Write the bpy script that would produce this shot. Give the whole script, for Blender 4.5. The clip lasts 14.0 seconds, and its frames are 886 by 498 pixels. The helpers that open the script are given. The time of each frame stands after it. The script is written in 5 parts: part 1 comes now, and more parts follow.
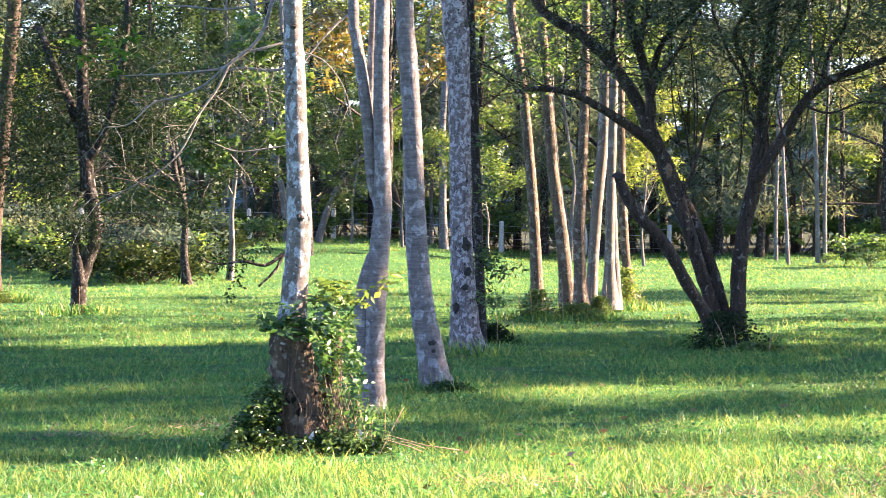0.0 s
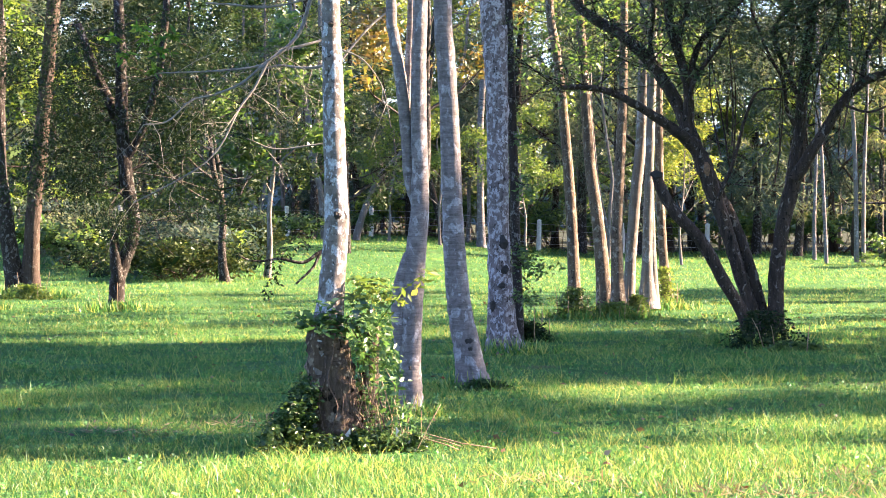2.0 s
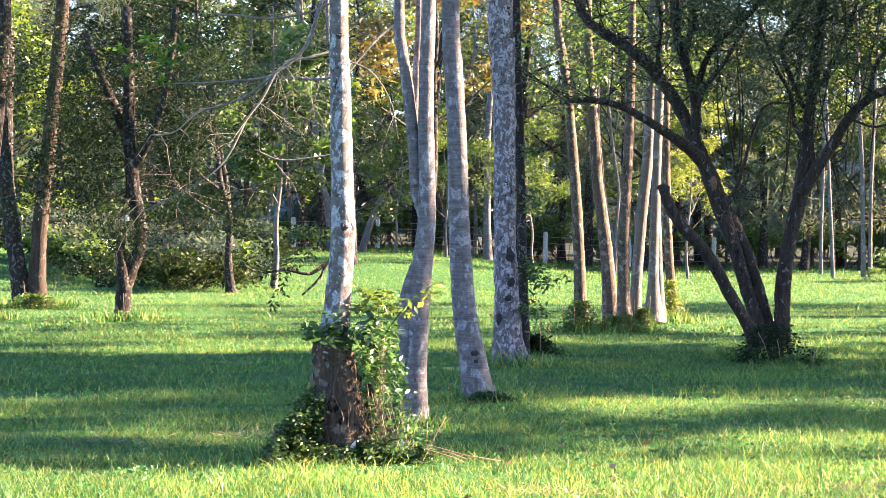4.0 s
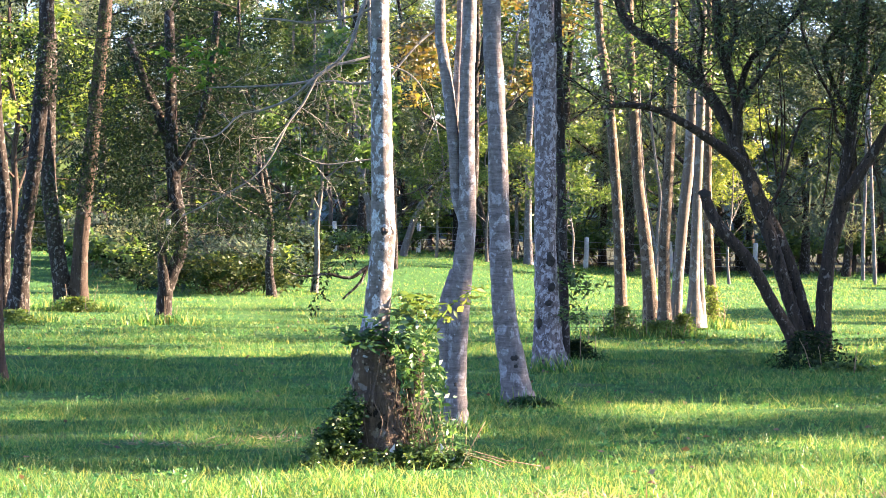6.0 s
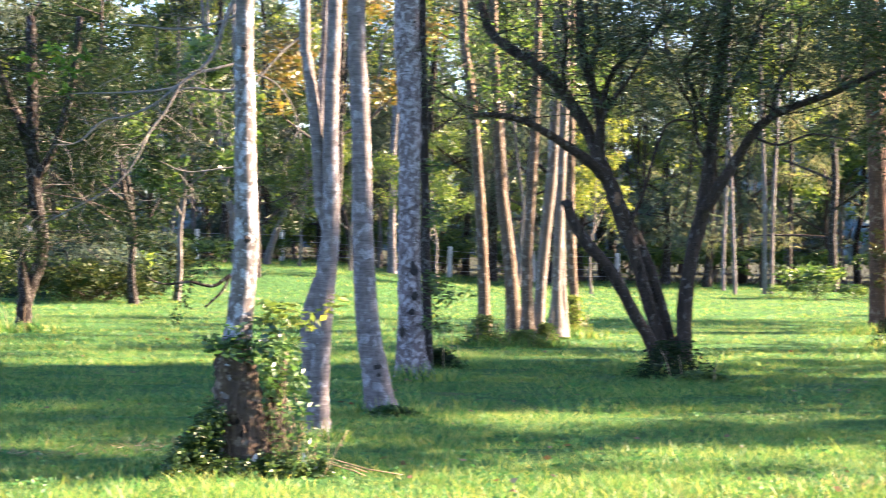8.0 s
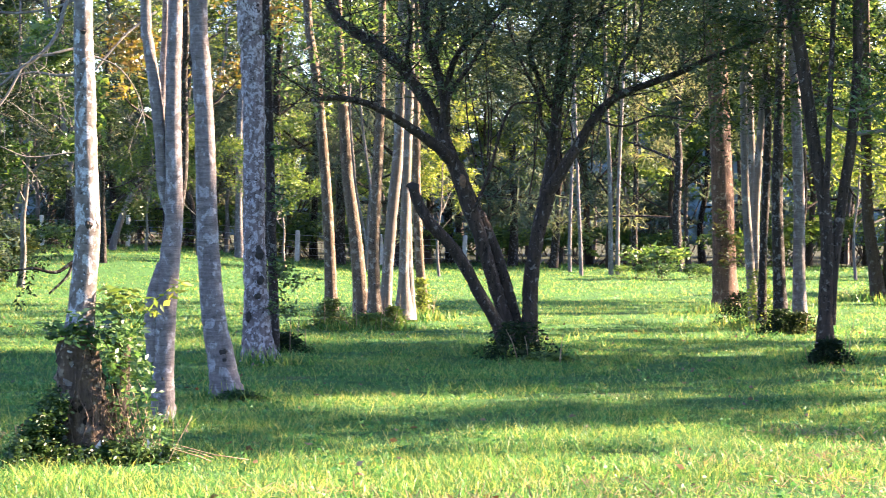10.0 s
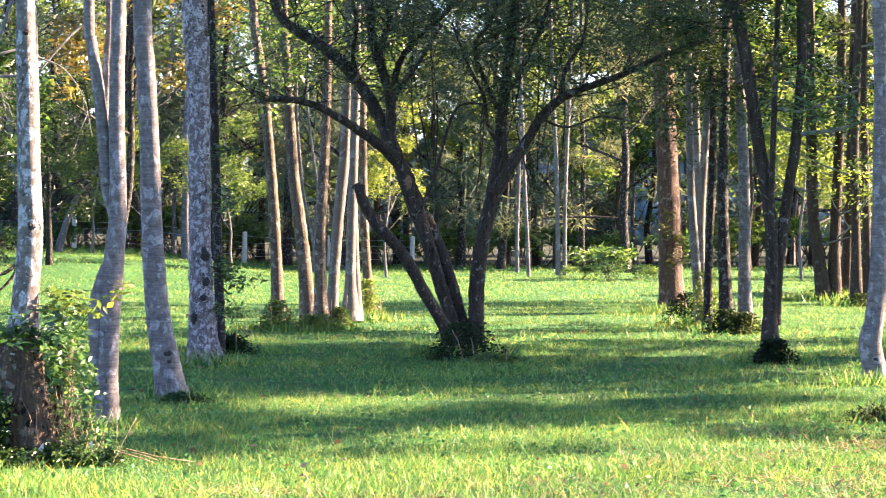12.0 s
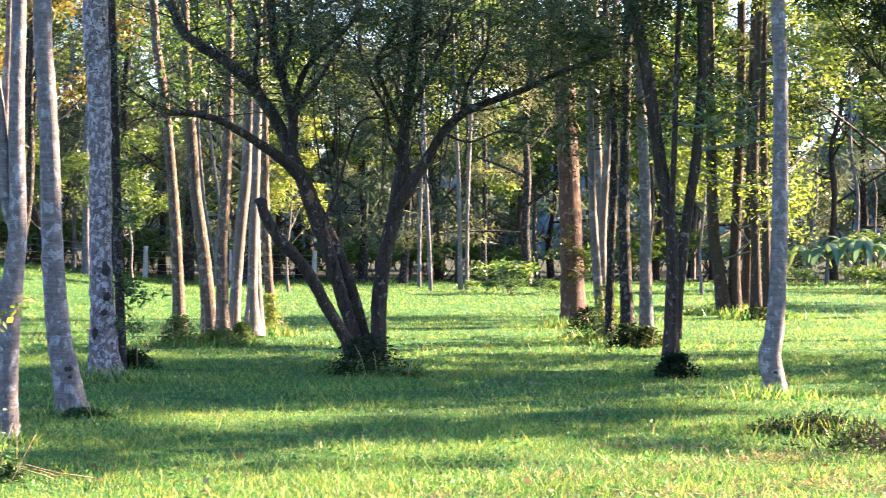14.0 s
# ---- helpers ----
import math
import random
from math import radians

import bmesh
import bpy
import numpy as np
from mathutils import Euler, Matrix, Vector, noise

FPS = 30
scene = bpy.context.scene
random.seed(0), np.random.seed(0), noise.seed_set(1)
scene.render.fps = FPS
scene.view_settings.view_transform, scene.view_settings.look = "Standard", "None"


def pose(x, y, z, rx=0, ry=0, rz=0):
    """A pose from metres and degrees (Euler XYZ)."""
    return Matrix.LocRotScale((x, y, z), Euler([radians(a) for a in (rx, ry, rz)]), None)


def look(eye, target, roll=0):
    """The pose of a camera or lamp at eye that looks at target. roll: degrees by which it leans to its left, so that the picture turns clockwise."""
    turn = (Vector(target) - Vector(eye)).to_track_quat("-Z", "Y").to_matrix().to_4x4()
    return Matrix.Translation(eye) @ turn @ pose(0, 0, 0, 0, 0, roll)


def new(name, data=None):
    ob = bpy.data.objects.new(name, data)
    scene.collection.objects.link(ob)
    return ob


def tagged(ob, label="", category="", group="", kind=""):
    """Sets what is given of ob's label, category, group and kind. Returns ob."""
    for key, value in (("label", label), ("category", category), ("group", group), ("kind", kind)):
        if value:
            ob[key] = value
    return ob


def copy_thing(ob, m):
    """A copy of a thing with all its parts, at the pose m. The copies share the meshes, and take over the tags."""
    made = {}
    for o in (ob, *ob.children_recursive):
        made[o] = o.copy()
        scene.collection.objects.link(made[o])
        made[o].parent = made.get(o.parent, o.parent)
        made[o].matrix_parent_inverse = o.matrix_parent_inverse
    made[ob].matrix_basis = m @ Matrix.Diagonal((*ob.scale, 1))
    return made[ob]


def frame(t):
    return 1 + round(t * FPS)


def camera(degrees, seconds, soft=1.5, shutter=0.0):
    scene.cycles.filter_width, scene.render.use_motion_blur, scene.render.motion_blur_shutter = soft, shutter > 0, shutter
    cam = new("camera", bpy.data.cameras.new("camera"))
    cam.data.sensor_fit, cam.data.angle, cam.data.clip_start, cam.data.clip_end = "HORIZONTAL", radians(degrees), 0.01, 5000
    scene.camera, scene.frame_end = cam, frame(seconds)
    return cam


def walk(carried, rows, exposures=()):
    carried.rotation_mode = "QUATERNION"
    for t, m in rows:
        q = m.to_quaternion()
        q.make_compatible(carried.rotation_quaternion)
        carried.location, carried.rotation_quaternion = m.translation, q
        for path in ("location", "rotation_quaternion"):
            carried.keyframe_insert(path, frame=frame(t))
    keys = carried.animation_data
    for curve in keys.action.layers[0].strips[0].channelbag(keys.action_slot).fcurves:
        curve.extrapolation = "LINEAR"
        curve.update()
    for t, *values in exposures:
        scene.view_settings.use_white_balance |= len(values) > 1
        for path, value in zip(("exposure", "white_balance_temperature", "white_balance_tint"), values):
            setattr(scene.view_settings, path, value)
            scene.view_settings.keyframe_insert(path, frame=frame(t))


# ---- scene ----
from math import cos, sin, pi, tau

cam = camera(22.5, 14.0, soft=0.8, shutter=0.9)
EYE, TILT = 1.6, -1.032
# seconds, metres to the right, yaw, pitch, roll
ROWS = [
    (0.0, -0.000, -0.000, 0.000, -0.000),
    (0.5, -0.004, 0.298, -0.029, -0.194),
    (1.0, 0.002, 0.581, -0.077, -0.286),
    (1.5, 0.002, 0.776, -0.120, -0.199),
    (2.0, 0.004, 0.967, -0.053, -0.187),
    (2.5, 0.002, 1.065, 0.094, -0.313),
    (5.0, 0.004, 1.270, 0.289, -0.763),
    (5.5, 0.007, 1.764, 0.324, -0.704),
    (6.0, 0.010, 2.185, 0.363, -0.789),
    (6.5, 0.006, 2.176, 0.411, -0.791),
    (7.0, 0.007, 1.485, 0.471, -0.979),
    (7.5, 0.010, 0.098, 0.580, -0.959),
    (8.0, 0.011, -1.326, 0.645, -1.054),
    (8.5, 0.025, -2.641, 0.568, -1.050),
    (9.0, 0.034, -3.818, 0.394, -0.823),
    (11.5, 0.059, -6.156, 0.231, -0.435),
    (12.0, 0.068, -6.543, 0.299, -0.363),
    (12.5, 0.070, -6.919, 0.417, -0.002),
    (13.0, 0.073, -7.514, 0.580, -0.203),
    (13.5, 0.069, -8.406, 0.649, -0.301),
    (14.0, 0.064, -9.061, 0.685, -0.313),
]
walk(cam, [(t, pose(0, 0, EYE, TILT, 0, 0) @ pose(x, 0, 0, 90 + pitch, roll, yaw)) for t, x, yaw, pitch, roll in ROWS],
     exposures=[(0.0, 3.97, 5350, 25)])

# ---- light: low sun from the right of the glade, clear sky ----
SUN_EL, SUN_AZ = 26.0, 74.0          # azimuth from +y (ahead) towards +x
world = bpy.data.worlds.new("sky")
scene.world = world
world.use_nodes = True
wn = world.node_tree.nodes
sky = wn.new("ShaderNodeTexSky")
sky.sky_type = "NISHITA"
sky.sun_disc = False
sky.sun_elevation, sky.sun_rotation = radians(SUN_EL), radians(SUN_AZ)
sky.air_density, sky.dust_density, sky.ozone_density = 1.0, 0.6, 1.2
wn["Background"].inputs["Strength"].default_value = 0.043
world.node_tree.links.new(sky.outputs[0], wn["Background"].inputs["Color"])
sun_data = bpy.data.lights.new("sun", "SUN")
sun_data.energy, sun_data.angle, sun_data.color = 5.0, radians(0.6), (1.0, 0.69, 0.35)
sun = new("sun", sun_data)
sd = Vector((sin(radians(SUN_AZ)) * cos(radians(SUN_EL)), cos(radians(SUN_AZ)) * cos(radians(SUN_EL)), sin(radians(SUN_EL))))
sun.matrix_world = look(sd * 200, (0, 0, 0))


# ---- materials ----
def shader(name):
    m = bpy.data.materials.new(name)
    m.use_nodes = True
    nt = m.node_tree
    nt.nodes.clear()
    out = nt.nodes.new("ShaderNodeOutputMaterial")
    return m, nt, out


def ramp(nt, src, stops):
    r = nt.nodes.new("ShaderNodeValToRGB")
    while len(r.color_ramp.elements) < len(stops):
        r.color_ramp.elements.new(0.5)
    for e, (p, c) in zip(r.color_ramp.elements, stops):
        e.position, e.color = p, (*c, 1) if len(c) == 3 else c
    nt.links.new(src, r.inputs[0])
    return r.outputs[0]


def noise_tex(nt, vec, scale, detail=4, rough=0.55, dist=0.0):
    n = nt.nodes.new("ShaderNodeTexNoise")
    n.inputs["Scale"].default_value, n.inputs["Detail"].default_value = scale, detail
    n.inputs["Roughness"].default_value, n.inputs["Distortion"].default_value = rough, dist
    nt.links.new(vec, n.inputs["Vector"])
    return n.outputs[0]


def coords(nt, stretch=(1, 1, 1)):
    tc = nt.nodes.new("ShaderNodeTexCoord")
    mp = nt.nodes.new("ShaderNodeMapping")
    mp.inputs["Scale"].default_value = stretch
    nt.links.new(tc.outputs["Object"], mp.inputs["Vector"])
    return mp.outputs[0]


def mix(nt, fac, a, b, kind="MIX"):
    n = nt.nodes.new("ShaderNodeMix")
    n.data_type, n.blend_type = "RGBA", kind
    for sock, v in ((n.inputs[0], fac), (n.inputs[6], a), (n.inputs[7], b)):
        if isinstance(v, (int, float)):
            sock.default_value = v
        elif isinstance(v, tuple):
            sock.default_value = (*v, 1)
        else:
            nt.links.new(v, sock)
    return n.outputs[2]


def bark(name, dark, mid, light, patch=6.0, amount=0.5, spot=0.0, ring=0.35, fissure=1.0, rough=0.9, grain=0.16, dotted=0.6):
    """Bark: two tones, pale lichen patches, dark moss spots, fine rings or furrows."""
    m, nt, out = shader(name)
    b = nt.nodes.new("ShaderNodeBsdfPrincipled")
    b.inputs["Roughness"].default_value = rough
    b.inputs["Specular IOR Level"].default_value = 0.2
    flat = coords(nt, (1, 1, 0.75))
    tall = coords(nt, (1, 1, grain))
    wide = coords(nt, (0.5, 0.5, 5.0))
    base = ramp(nt, noise_tex(nt, tall, 22, 6, 0.65), [(0.3, dark), (0.72, mid)])
    band = ramp(nt, noise_tex(nt, wide, 9, 4, 0.6), [(0.35, (0.55, 0.55, 0.55)), (0.65, (1.1, 1.1, 1.1))])
    base = mix(nt, ring, base, band, "MULTIPLY")
    big = ramp(nt, noise_tex(nt, flat, patch, 5, 0.6, 0.4), [(0.64 - 0.25 * amount, (0, 0, 0)), (0.685 - 0.25 * amount, (1, 1, 1))])
    fine = ramp(nt, noise_tex(nt, flat, patch * 5, 4, 0.7), [(0.35, (0.25, 0.25, 0.25)), (0.6, (1, 1, 1))])
    lich = mix(nt, 1.0, big, fine, "MULTIPLY")
    tone = ramp(nt, noise_tex(nt, flat, patch * 2.3, 3), [(0.35, tuple(0.72 * c for c in light)), (0.65, light)])
    col = mix(nt, lich, base, tone)
    crumbs = nt.nodes.new("ShaderNodeTexVoronoi")
    crumbs.inputs["Scale"].default_value = patch * 2.6
    nt.links.new(flat, crumbs.inputs["Vector"])
    dots = ramp(nt, crumbs.outputs["Distance"], [(0.16, (1, 1, 1)), (0.24, (0, 0, 0))])
    some = ramp(nt, noise_tex(nt, flat, patch * 0.8, 3, 0.6), [(0.5 - 0.12 * amount, (0, 0, 0)), (0.54 - 0.12 * amount, (1, 1, 1))])
    some = mix(nt, 1.0, some, (dotted, dotted, dotted), "MULTIPLY")
    col = mix(nt, mix(nt, 1.0, dots, some, "MULTIPLY"), col, light)
    pores = ramp(nt, noise_tex(nt, wide, 30, 4, 0.75), [(0.34, (0.45, 0.45, 0.45)), (0.5, (1, 1, 1))])
    col = mix(nt, ring, col, pores, "MULTIPLY")
    if spot:
        sp = ramp(nt, noise_tex(nt, flat, patch * 1.6, 4, 0.6, 0.8), [(0.66 - 0.14 * spot, (0, 0, 0)), (0.7 - 0.14 * spot, (1, 1, 1))])
        col = mix(nt, sp, col, tuple(0.35 * c for c in dark))
    nt.links.new(col, b.inputs["Base Color"])
    bump = nt.nodes.new("ShaderNodeBump")
    bump.inputs["Strength"].default_value, bump.inputs["Distance"].default_value = 0.8, 0.012 * fissure
    nt.links.new(noise_tex(nt, tall, 40, 6, 0.7), bump.inputs["Height"])
    nt.links.new(bump.outputs[0], b.inputs["Normal"])
    nt.links.new(b.outputs[0], out.inputs[0])
    return m


def foliage(name, c1, c2, c3, through_light=0.45, gloss=0.12, area=0.6, vary=True):
    """Leaves and blades: colour differs from leaf to leaf and from clump to clump; part of the light passes through."""
    m, nt, out = shader(name)
    geo = nt.nodes.new("ShaderNodeNewGeometry")
    col = ramp(nt, geo.outputs["Random Per Island"], [(0.0, c1), (0.55, c2), (0.97, c3)])
    tone = ramp(nt, noise_tex(nt, coords(nt), area, 3, 0.6), [(0.3, (0.55, 0.6, 0.6)), (0.7, (1.25, 1.15, 0.95))])
    col = mix(nt, 1.0, col, tone, "MULTIPLY")
    if vary:
        info = nt.nodes.new("ShaderNodeObjectInfo")
        own = ramp(nt, info.outputs["Random"], [(0.0, (0.6, 0.68, 0.78)), (0.5, (1.0, 1.0, 1.0)), (1.0, (1.45, 1.25, 0.85))])
        col = mix(nt, 1.0, col, own, "MULTIPLY")
    d = nt.nodes.new("ShaderNodeBsdfDiffuse")
    t = nt.nodes.new("ShaderNodeBsdfTranslucent")
    g = nt.nodes.new("ShaderNodeBsdfGlossy")
    g.inputs["Roughness"].default_value = 0.42
    g.inputs["Color"].default_value = (0.8, 0.85, 0.8, 1)
    nt.links.new(col, d.inputs[0])
    warm = mix(nt, 1.0, col, (1.3, 1.15, 0.8), "MULTIPLY")
    nt.links.new(warm, t.inputs[0])
    s1 = nt.nodes.new("ShaderNodeMixShader")
    s1.inputs[0].default_value = through_light
    nt.links.new(d.outputs[0], s1.inputs[1])
    nt.links.new(t.outputs[0], s1.inputs[2])
    s2 = nt.nodes.new("ShaderNodeMixShader")
    s2.inputs[0].default_value = gloss
    nt.links.new(s1.outputs[0], s2.inputs[1])
    nt.links.new(g.outputs[0], s2.inputs[2])
    nt.links.new(s2.outputs[0], out.inputs[0])
    return m


def soil():
    m, nt, out = shader("turf")
    b = nt.nodes.new("ShaderNodeBsdfPrincipled")
    b.inputs["Roughness"].default_value = 0.95
    b.inputs["Specular IOR Level"].default_value = 0.1
    v = coords(nt)
    grass = ramp(nt, noise_tex(nt, v, 9, 6, 0.7), [(0.3, (0.017, 0.074, 0.022)), (0.6, (0.080, 0.200, 0.046)), (0.8, (0.25, 0.30, 0.085))])
    patch = ramp(nt, noise_tex(nt, v, 0.7, 5, 0.65), [(0.58, (0, 0, 0)), (0.74, (0.7, 0.7, 0.7))])
    col = mix(nt, patch, grass, (0.17, 0.14, 0.07))
    gaps = ramp(nt, noise_tex(nt, v, 55, 4, 0.75), [(0.4, (0.12, 0.15, 0.12)), (0.62, (1.0, 1.0, 1.0))])
    col = mix(nt, 0.9, col, gaps, "MULTIPLY")
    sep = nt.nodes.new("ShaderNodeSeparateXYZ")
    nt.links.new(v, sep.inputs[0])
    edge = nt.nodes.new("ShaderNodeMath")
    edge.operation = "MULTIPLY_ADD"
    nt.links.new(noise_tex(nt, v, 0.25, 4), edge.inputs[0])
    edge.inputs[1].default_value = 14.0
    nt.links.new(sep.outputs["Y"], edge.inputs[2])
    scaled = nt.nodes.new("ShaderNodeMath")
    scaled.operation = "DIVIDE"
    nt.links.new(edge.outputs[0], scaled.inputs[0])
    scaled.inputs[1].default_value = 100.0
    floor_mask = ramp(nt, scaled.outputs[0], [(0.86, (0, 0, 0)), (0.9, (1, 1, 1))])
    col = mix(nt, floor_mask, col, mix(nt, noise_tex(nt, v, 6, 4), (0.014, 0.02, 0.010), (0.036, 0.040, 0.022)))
    nt.links.new(col, b.inputs["Base Color"])
    bump = nt.nodes.new("ShaderNodeBump")
    bump.inputs["Strength"].default_value, bump.inputs["Distance"].default_value = 1.0, 0.05
    nt.links.new(noise_tex(nt, v, 30, 5, 0.7), bump.inputs["Height"])
    nt.links.new(bump.outputs[0], b.inputs["Normal"])
    nt.links.new(b.outputs[0], out.inputs[0])
    return m


def plain(name, c1, c2, scale=20, rough=0.85):
    m, nt, out = shader(name)
    b = nt.nodes.new("ShaderNodeBsdfPrincipled")
    b.inputs["Roughness"].default_value = rough
    nt.links.new(ramp(nt, noise_tex(nt, coords(nt), scale, 5, 0.65), [(0.3, c1), (0.7, c2)]), b.inputs["Base Color"])
    nt.links.new(b.outputs[0], out.inputs[0])
    return m


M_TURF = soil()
M_GRASS = foliage("grass_blades", (0.019, 0.080, 0.022), (0.080, 0.205, 0.048), (0.270, 0.305, 0.086), 0.52, 0.02, 0.5, False)
M_STRAW = plain("dry_straw", (0.10, 0.07, 0.035), (0.24, 0.18, 0.10))
M_LICHEN = bark("bark_lichen_patched", (0.060, 0.053, 0.048), (0.175, 0.156, 0.145), (0.380, 0.405, 0.440), 13.0, 0.5, 0.15, 0.45, grain=0.8)
M_GREY = bark("bark_smooth_grey", (0.085, 0.075, 0.073), (0.190, 0.170, 0.168), (0.290, 0.285, 0.300), 11.0, 0.36, 0.0, 0.7, grain=0.8, dotted=0.15)
M_SPECK = bark("bark_speckled", (0.058, 0.047, 0.046), (0.170, 0.142, 0.142), (0.380, 0.365, 0.385), 20.0, 0.55, 0.45, 0.3)
M_BROWN = bark("bark_brown", (0.024, 0.016, 0.012), (0.066, 0.047, 0.034), (0.131, 0.115, 0.098), 9.0, 0.2, 0.2, 0.3, 2.5)
M_DARK = bark("bark_dark", (0.009, 0.007, 0.006), (0.032, 0.024, 0.019), (0.158, 0.152, 0.142), 17.0, 0.36, 0.2, 0.25, 2.0)
M_RED = bark("bark_reddish", (0.040, 0.024, 0.018), (0.130, 0.074, 0.050), (0.240, 0.190, 0.150), 9.0, 0.25, 0.25, 0.4, 2.5)
M_TAN = bark("bark_tan", (0.074, 0.064, 0.057), (0.170, 0.152, 0.137), (0.270, 0.268, 0.270), 8.0, 0.3, 0.0, 0.35)
M_OLIVE = bark("bark_olive_brown", (0.045, 0.034, 0.024), (0.145, 0.108, 0.078), (0.27, 0.24, 0.20), 14.0, 0.35, 0.3, 0.35, 2.0)
M_TWIG = plain("grey_twigs", (0.06, 0.055, 0.048), (0.19, 0.18, 0.16), 14)
M_HAY = foliage("hay", (0.120, 0.100, 0.073), (0.240, 0.200, 0.134), (0.360, 0.310, 0.232), 0.3, 0.0)
M_ROTTEN = plain("rotten_bark", (0.02, 0.013, 0.009), (0.13, 0.082, 0.05), 34)
M_DEAD = bark("dead_bark", (0.026, 0.019, 0.014), (0.125, 0.090, 0.062), (0.24, 0.20, 0.15), 9.0, 0.25, 0.5, 0.25, 5.0, 0.95, 0.1)
M_HOLE = plain("dark_hollow", (0.004, 0.0035, 0.003), (0.022, 0.016, 0.012), 50)
M_SAWN = plain("sawn_wood", (0.05, 0.028, 0.014), (0.20, 0.11, 0.05), 40)
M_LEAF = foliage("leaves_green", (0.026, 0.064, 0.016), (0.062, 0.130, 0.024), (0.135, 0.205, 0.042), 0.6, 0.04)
# darker copy of the green leaves; shade is partly put into this colour
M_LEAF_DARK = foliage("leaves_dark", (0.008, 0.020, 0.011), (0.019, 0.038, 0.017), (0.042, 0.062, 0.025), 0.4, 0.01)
M_LEAF_LIGHT = foliage("leaves_yellow_green", (0.060, 0.115, 0.022), (0.105, 0.175, 0.036), (0.170, 0.225, 0.048), 0.6, 0.03)
M_LEAF_RED = foliage("leaves_russet", (0.062, 0.050, 0.015), (0.090, 0.082, 0.019), (0.062, 0.092, 0.019), 0.5, 0.05)
# paler and bluer than the leaf: distance haze is put into the colour
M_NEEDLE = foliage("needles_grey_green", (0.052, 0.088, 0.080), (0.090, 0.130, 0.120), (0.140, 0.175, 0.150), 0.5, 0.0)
M_BROAD = foliage("broad_leaves", (0.025, 0.084, 0.017), (0.045, 0.122, 0.023), (0.101, 0.166, 0.036), 0.5, 0.01)
M_FINE = foliage("fine_grey_green_leaves", (0.016, 0.034, 0.024), (0.034, 0.058, 0.038), (0.062, 0.092, 0.054), 0.45, 0.03)
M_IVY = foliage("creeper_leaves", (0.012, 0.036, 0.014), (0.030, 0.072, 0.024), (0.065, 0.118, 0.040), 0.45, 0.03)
M_MOSSY = bark("bark_mossy_dark", (0.012, 0.009, 0.007), (0.060, 0.044, 0.033), (0.200, 0.180, 0.155), 15.0, 0.2, 0.35, 0.25, 2.5, dotted=0.3)
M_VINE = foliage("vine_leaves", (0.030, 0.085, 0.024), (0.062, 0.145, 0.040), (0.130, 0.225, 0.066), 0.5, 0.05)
M_CLOVER = foliage("small_weeds", (0.024, 0.098, 0.030), (0.062, 0.180, 0.052), (0.120, 0.250, 0.080), 0.4, 0.02, 0.5, False)
# leaf green shifted to blue, so the haze over the plants is painted in
M_BANANA = foliage("banana_leaves", (0.055, 0.125, 0.080), (0.095, 0.180, 0.105), (0.170, 0.250, 0.130), 0.5, 0.05)
# aerial haze painted in as a pale bluish green
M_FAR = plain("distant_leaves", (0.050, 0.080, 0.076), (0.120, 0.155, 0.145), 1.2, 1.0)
M_POST = plain("weathered_post", (0.38, 0.37, 0.34), (0.62, 0.61, 0.57), 12)
M_WIRE = plain("galvanised_wire", (0.25, 0.25, 0.25), (0.4, 0.4, 0.4), 40, 0.5)
M_LITTER = foliage("leaf_litter", (0.060, 0.027, 0.015), (0.120, 0.066, 0.037), (0.198, 0.150, 0.102), 0.2, 0.05)


# ---- mesh helpers ----
def gz_np(x, y):
    """Height of the ground: a grassy bank along the far left side, level elsewhere."""
    u, v = np.clip((y - 50) / 14, 0, 1), np.clip((4 - x) / 7, 0, 1)
    w = np.clip((-11 - x) / 5, 0, 1) * np.exp(-((y - 57) / 8) ** 2)
    fade = 1 - np.clip((y - 120) / 300, 0, 1)
    return 0.56 * u * u * (3 - 2 * u) * v * v * (3 - 2 * v) * fade + 0.22 * w + 0.012 * np.sin(x * 0.9 + y * 0.3) * u * fade


def gz(x, y):
    return float(gz_np(x, y))


def part(name, mesh, material, parent=None, label=""):
    ob = new(name, mesh)
    if material is not None and not mesh.materials:
        mesh.materials.append(material)
    if parent is not None:
        ob.parent = parent
    if label:
        ob["label"] = label
    return ob


def thing(name, place, label, category, group="", kind=""):
    ob = new(name)
    ob.location = place
    ob.empty_display_size = 0.3
    return tagged(ob, label, category, group, kind)


def mesh_np(name, verts, faces, smooth=False):
    """verts (n, 3); faces (m, k) all of one size."""
    me = bpy.data.meshes.new(name)
    verts, faces = np.asarray(verts, np.float32), np.asarray(faces, np.int32)
    m, k = faces.shape
    me.vertices.add(len(verts))
    me.vertices.foreach_set("co", verts.ravel())
    me.loops.add(m * k)
    me.loops.foreach_set("vertex_index", faces.ravel())
    me.polygons.add(m)
    me.polygons.foreach_set("loop_start", np.arange(m, dtype=np.int32) * k)
    if smooth:
        me.polygons.foreach_set("use_smooth", np.ones(m, bool))
    me.update(calc_edges=True)
    return me


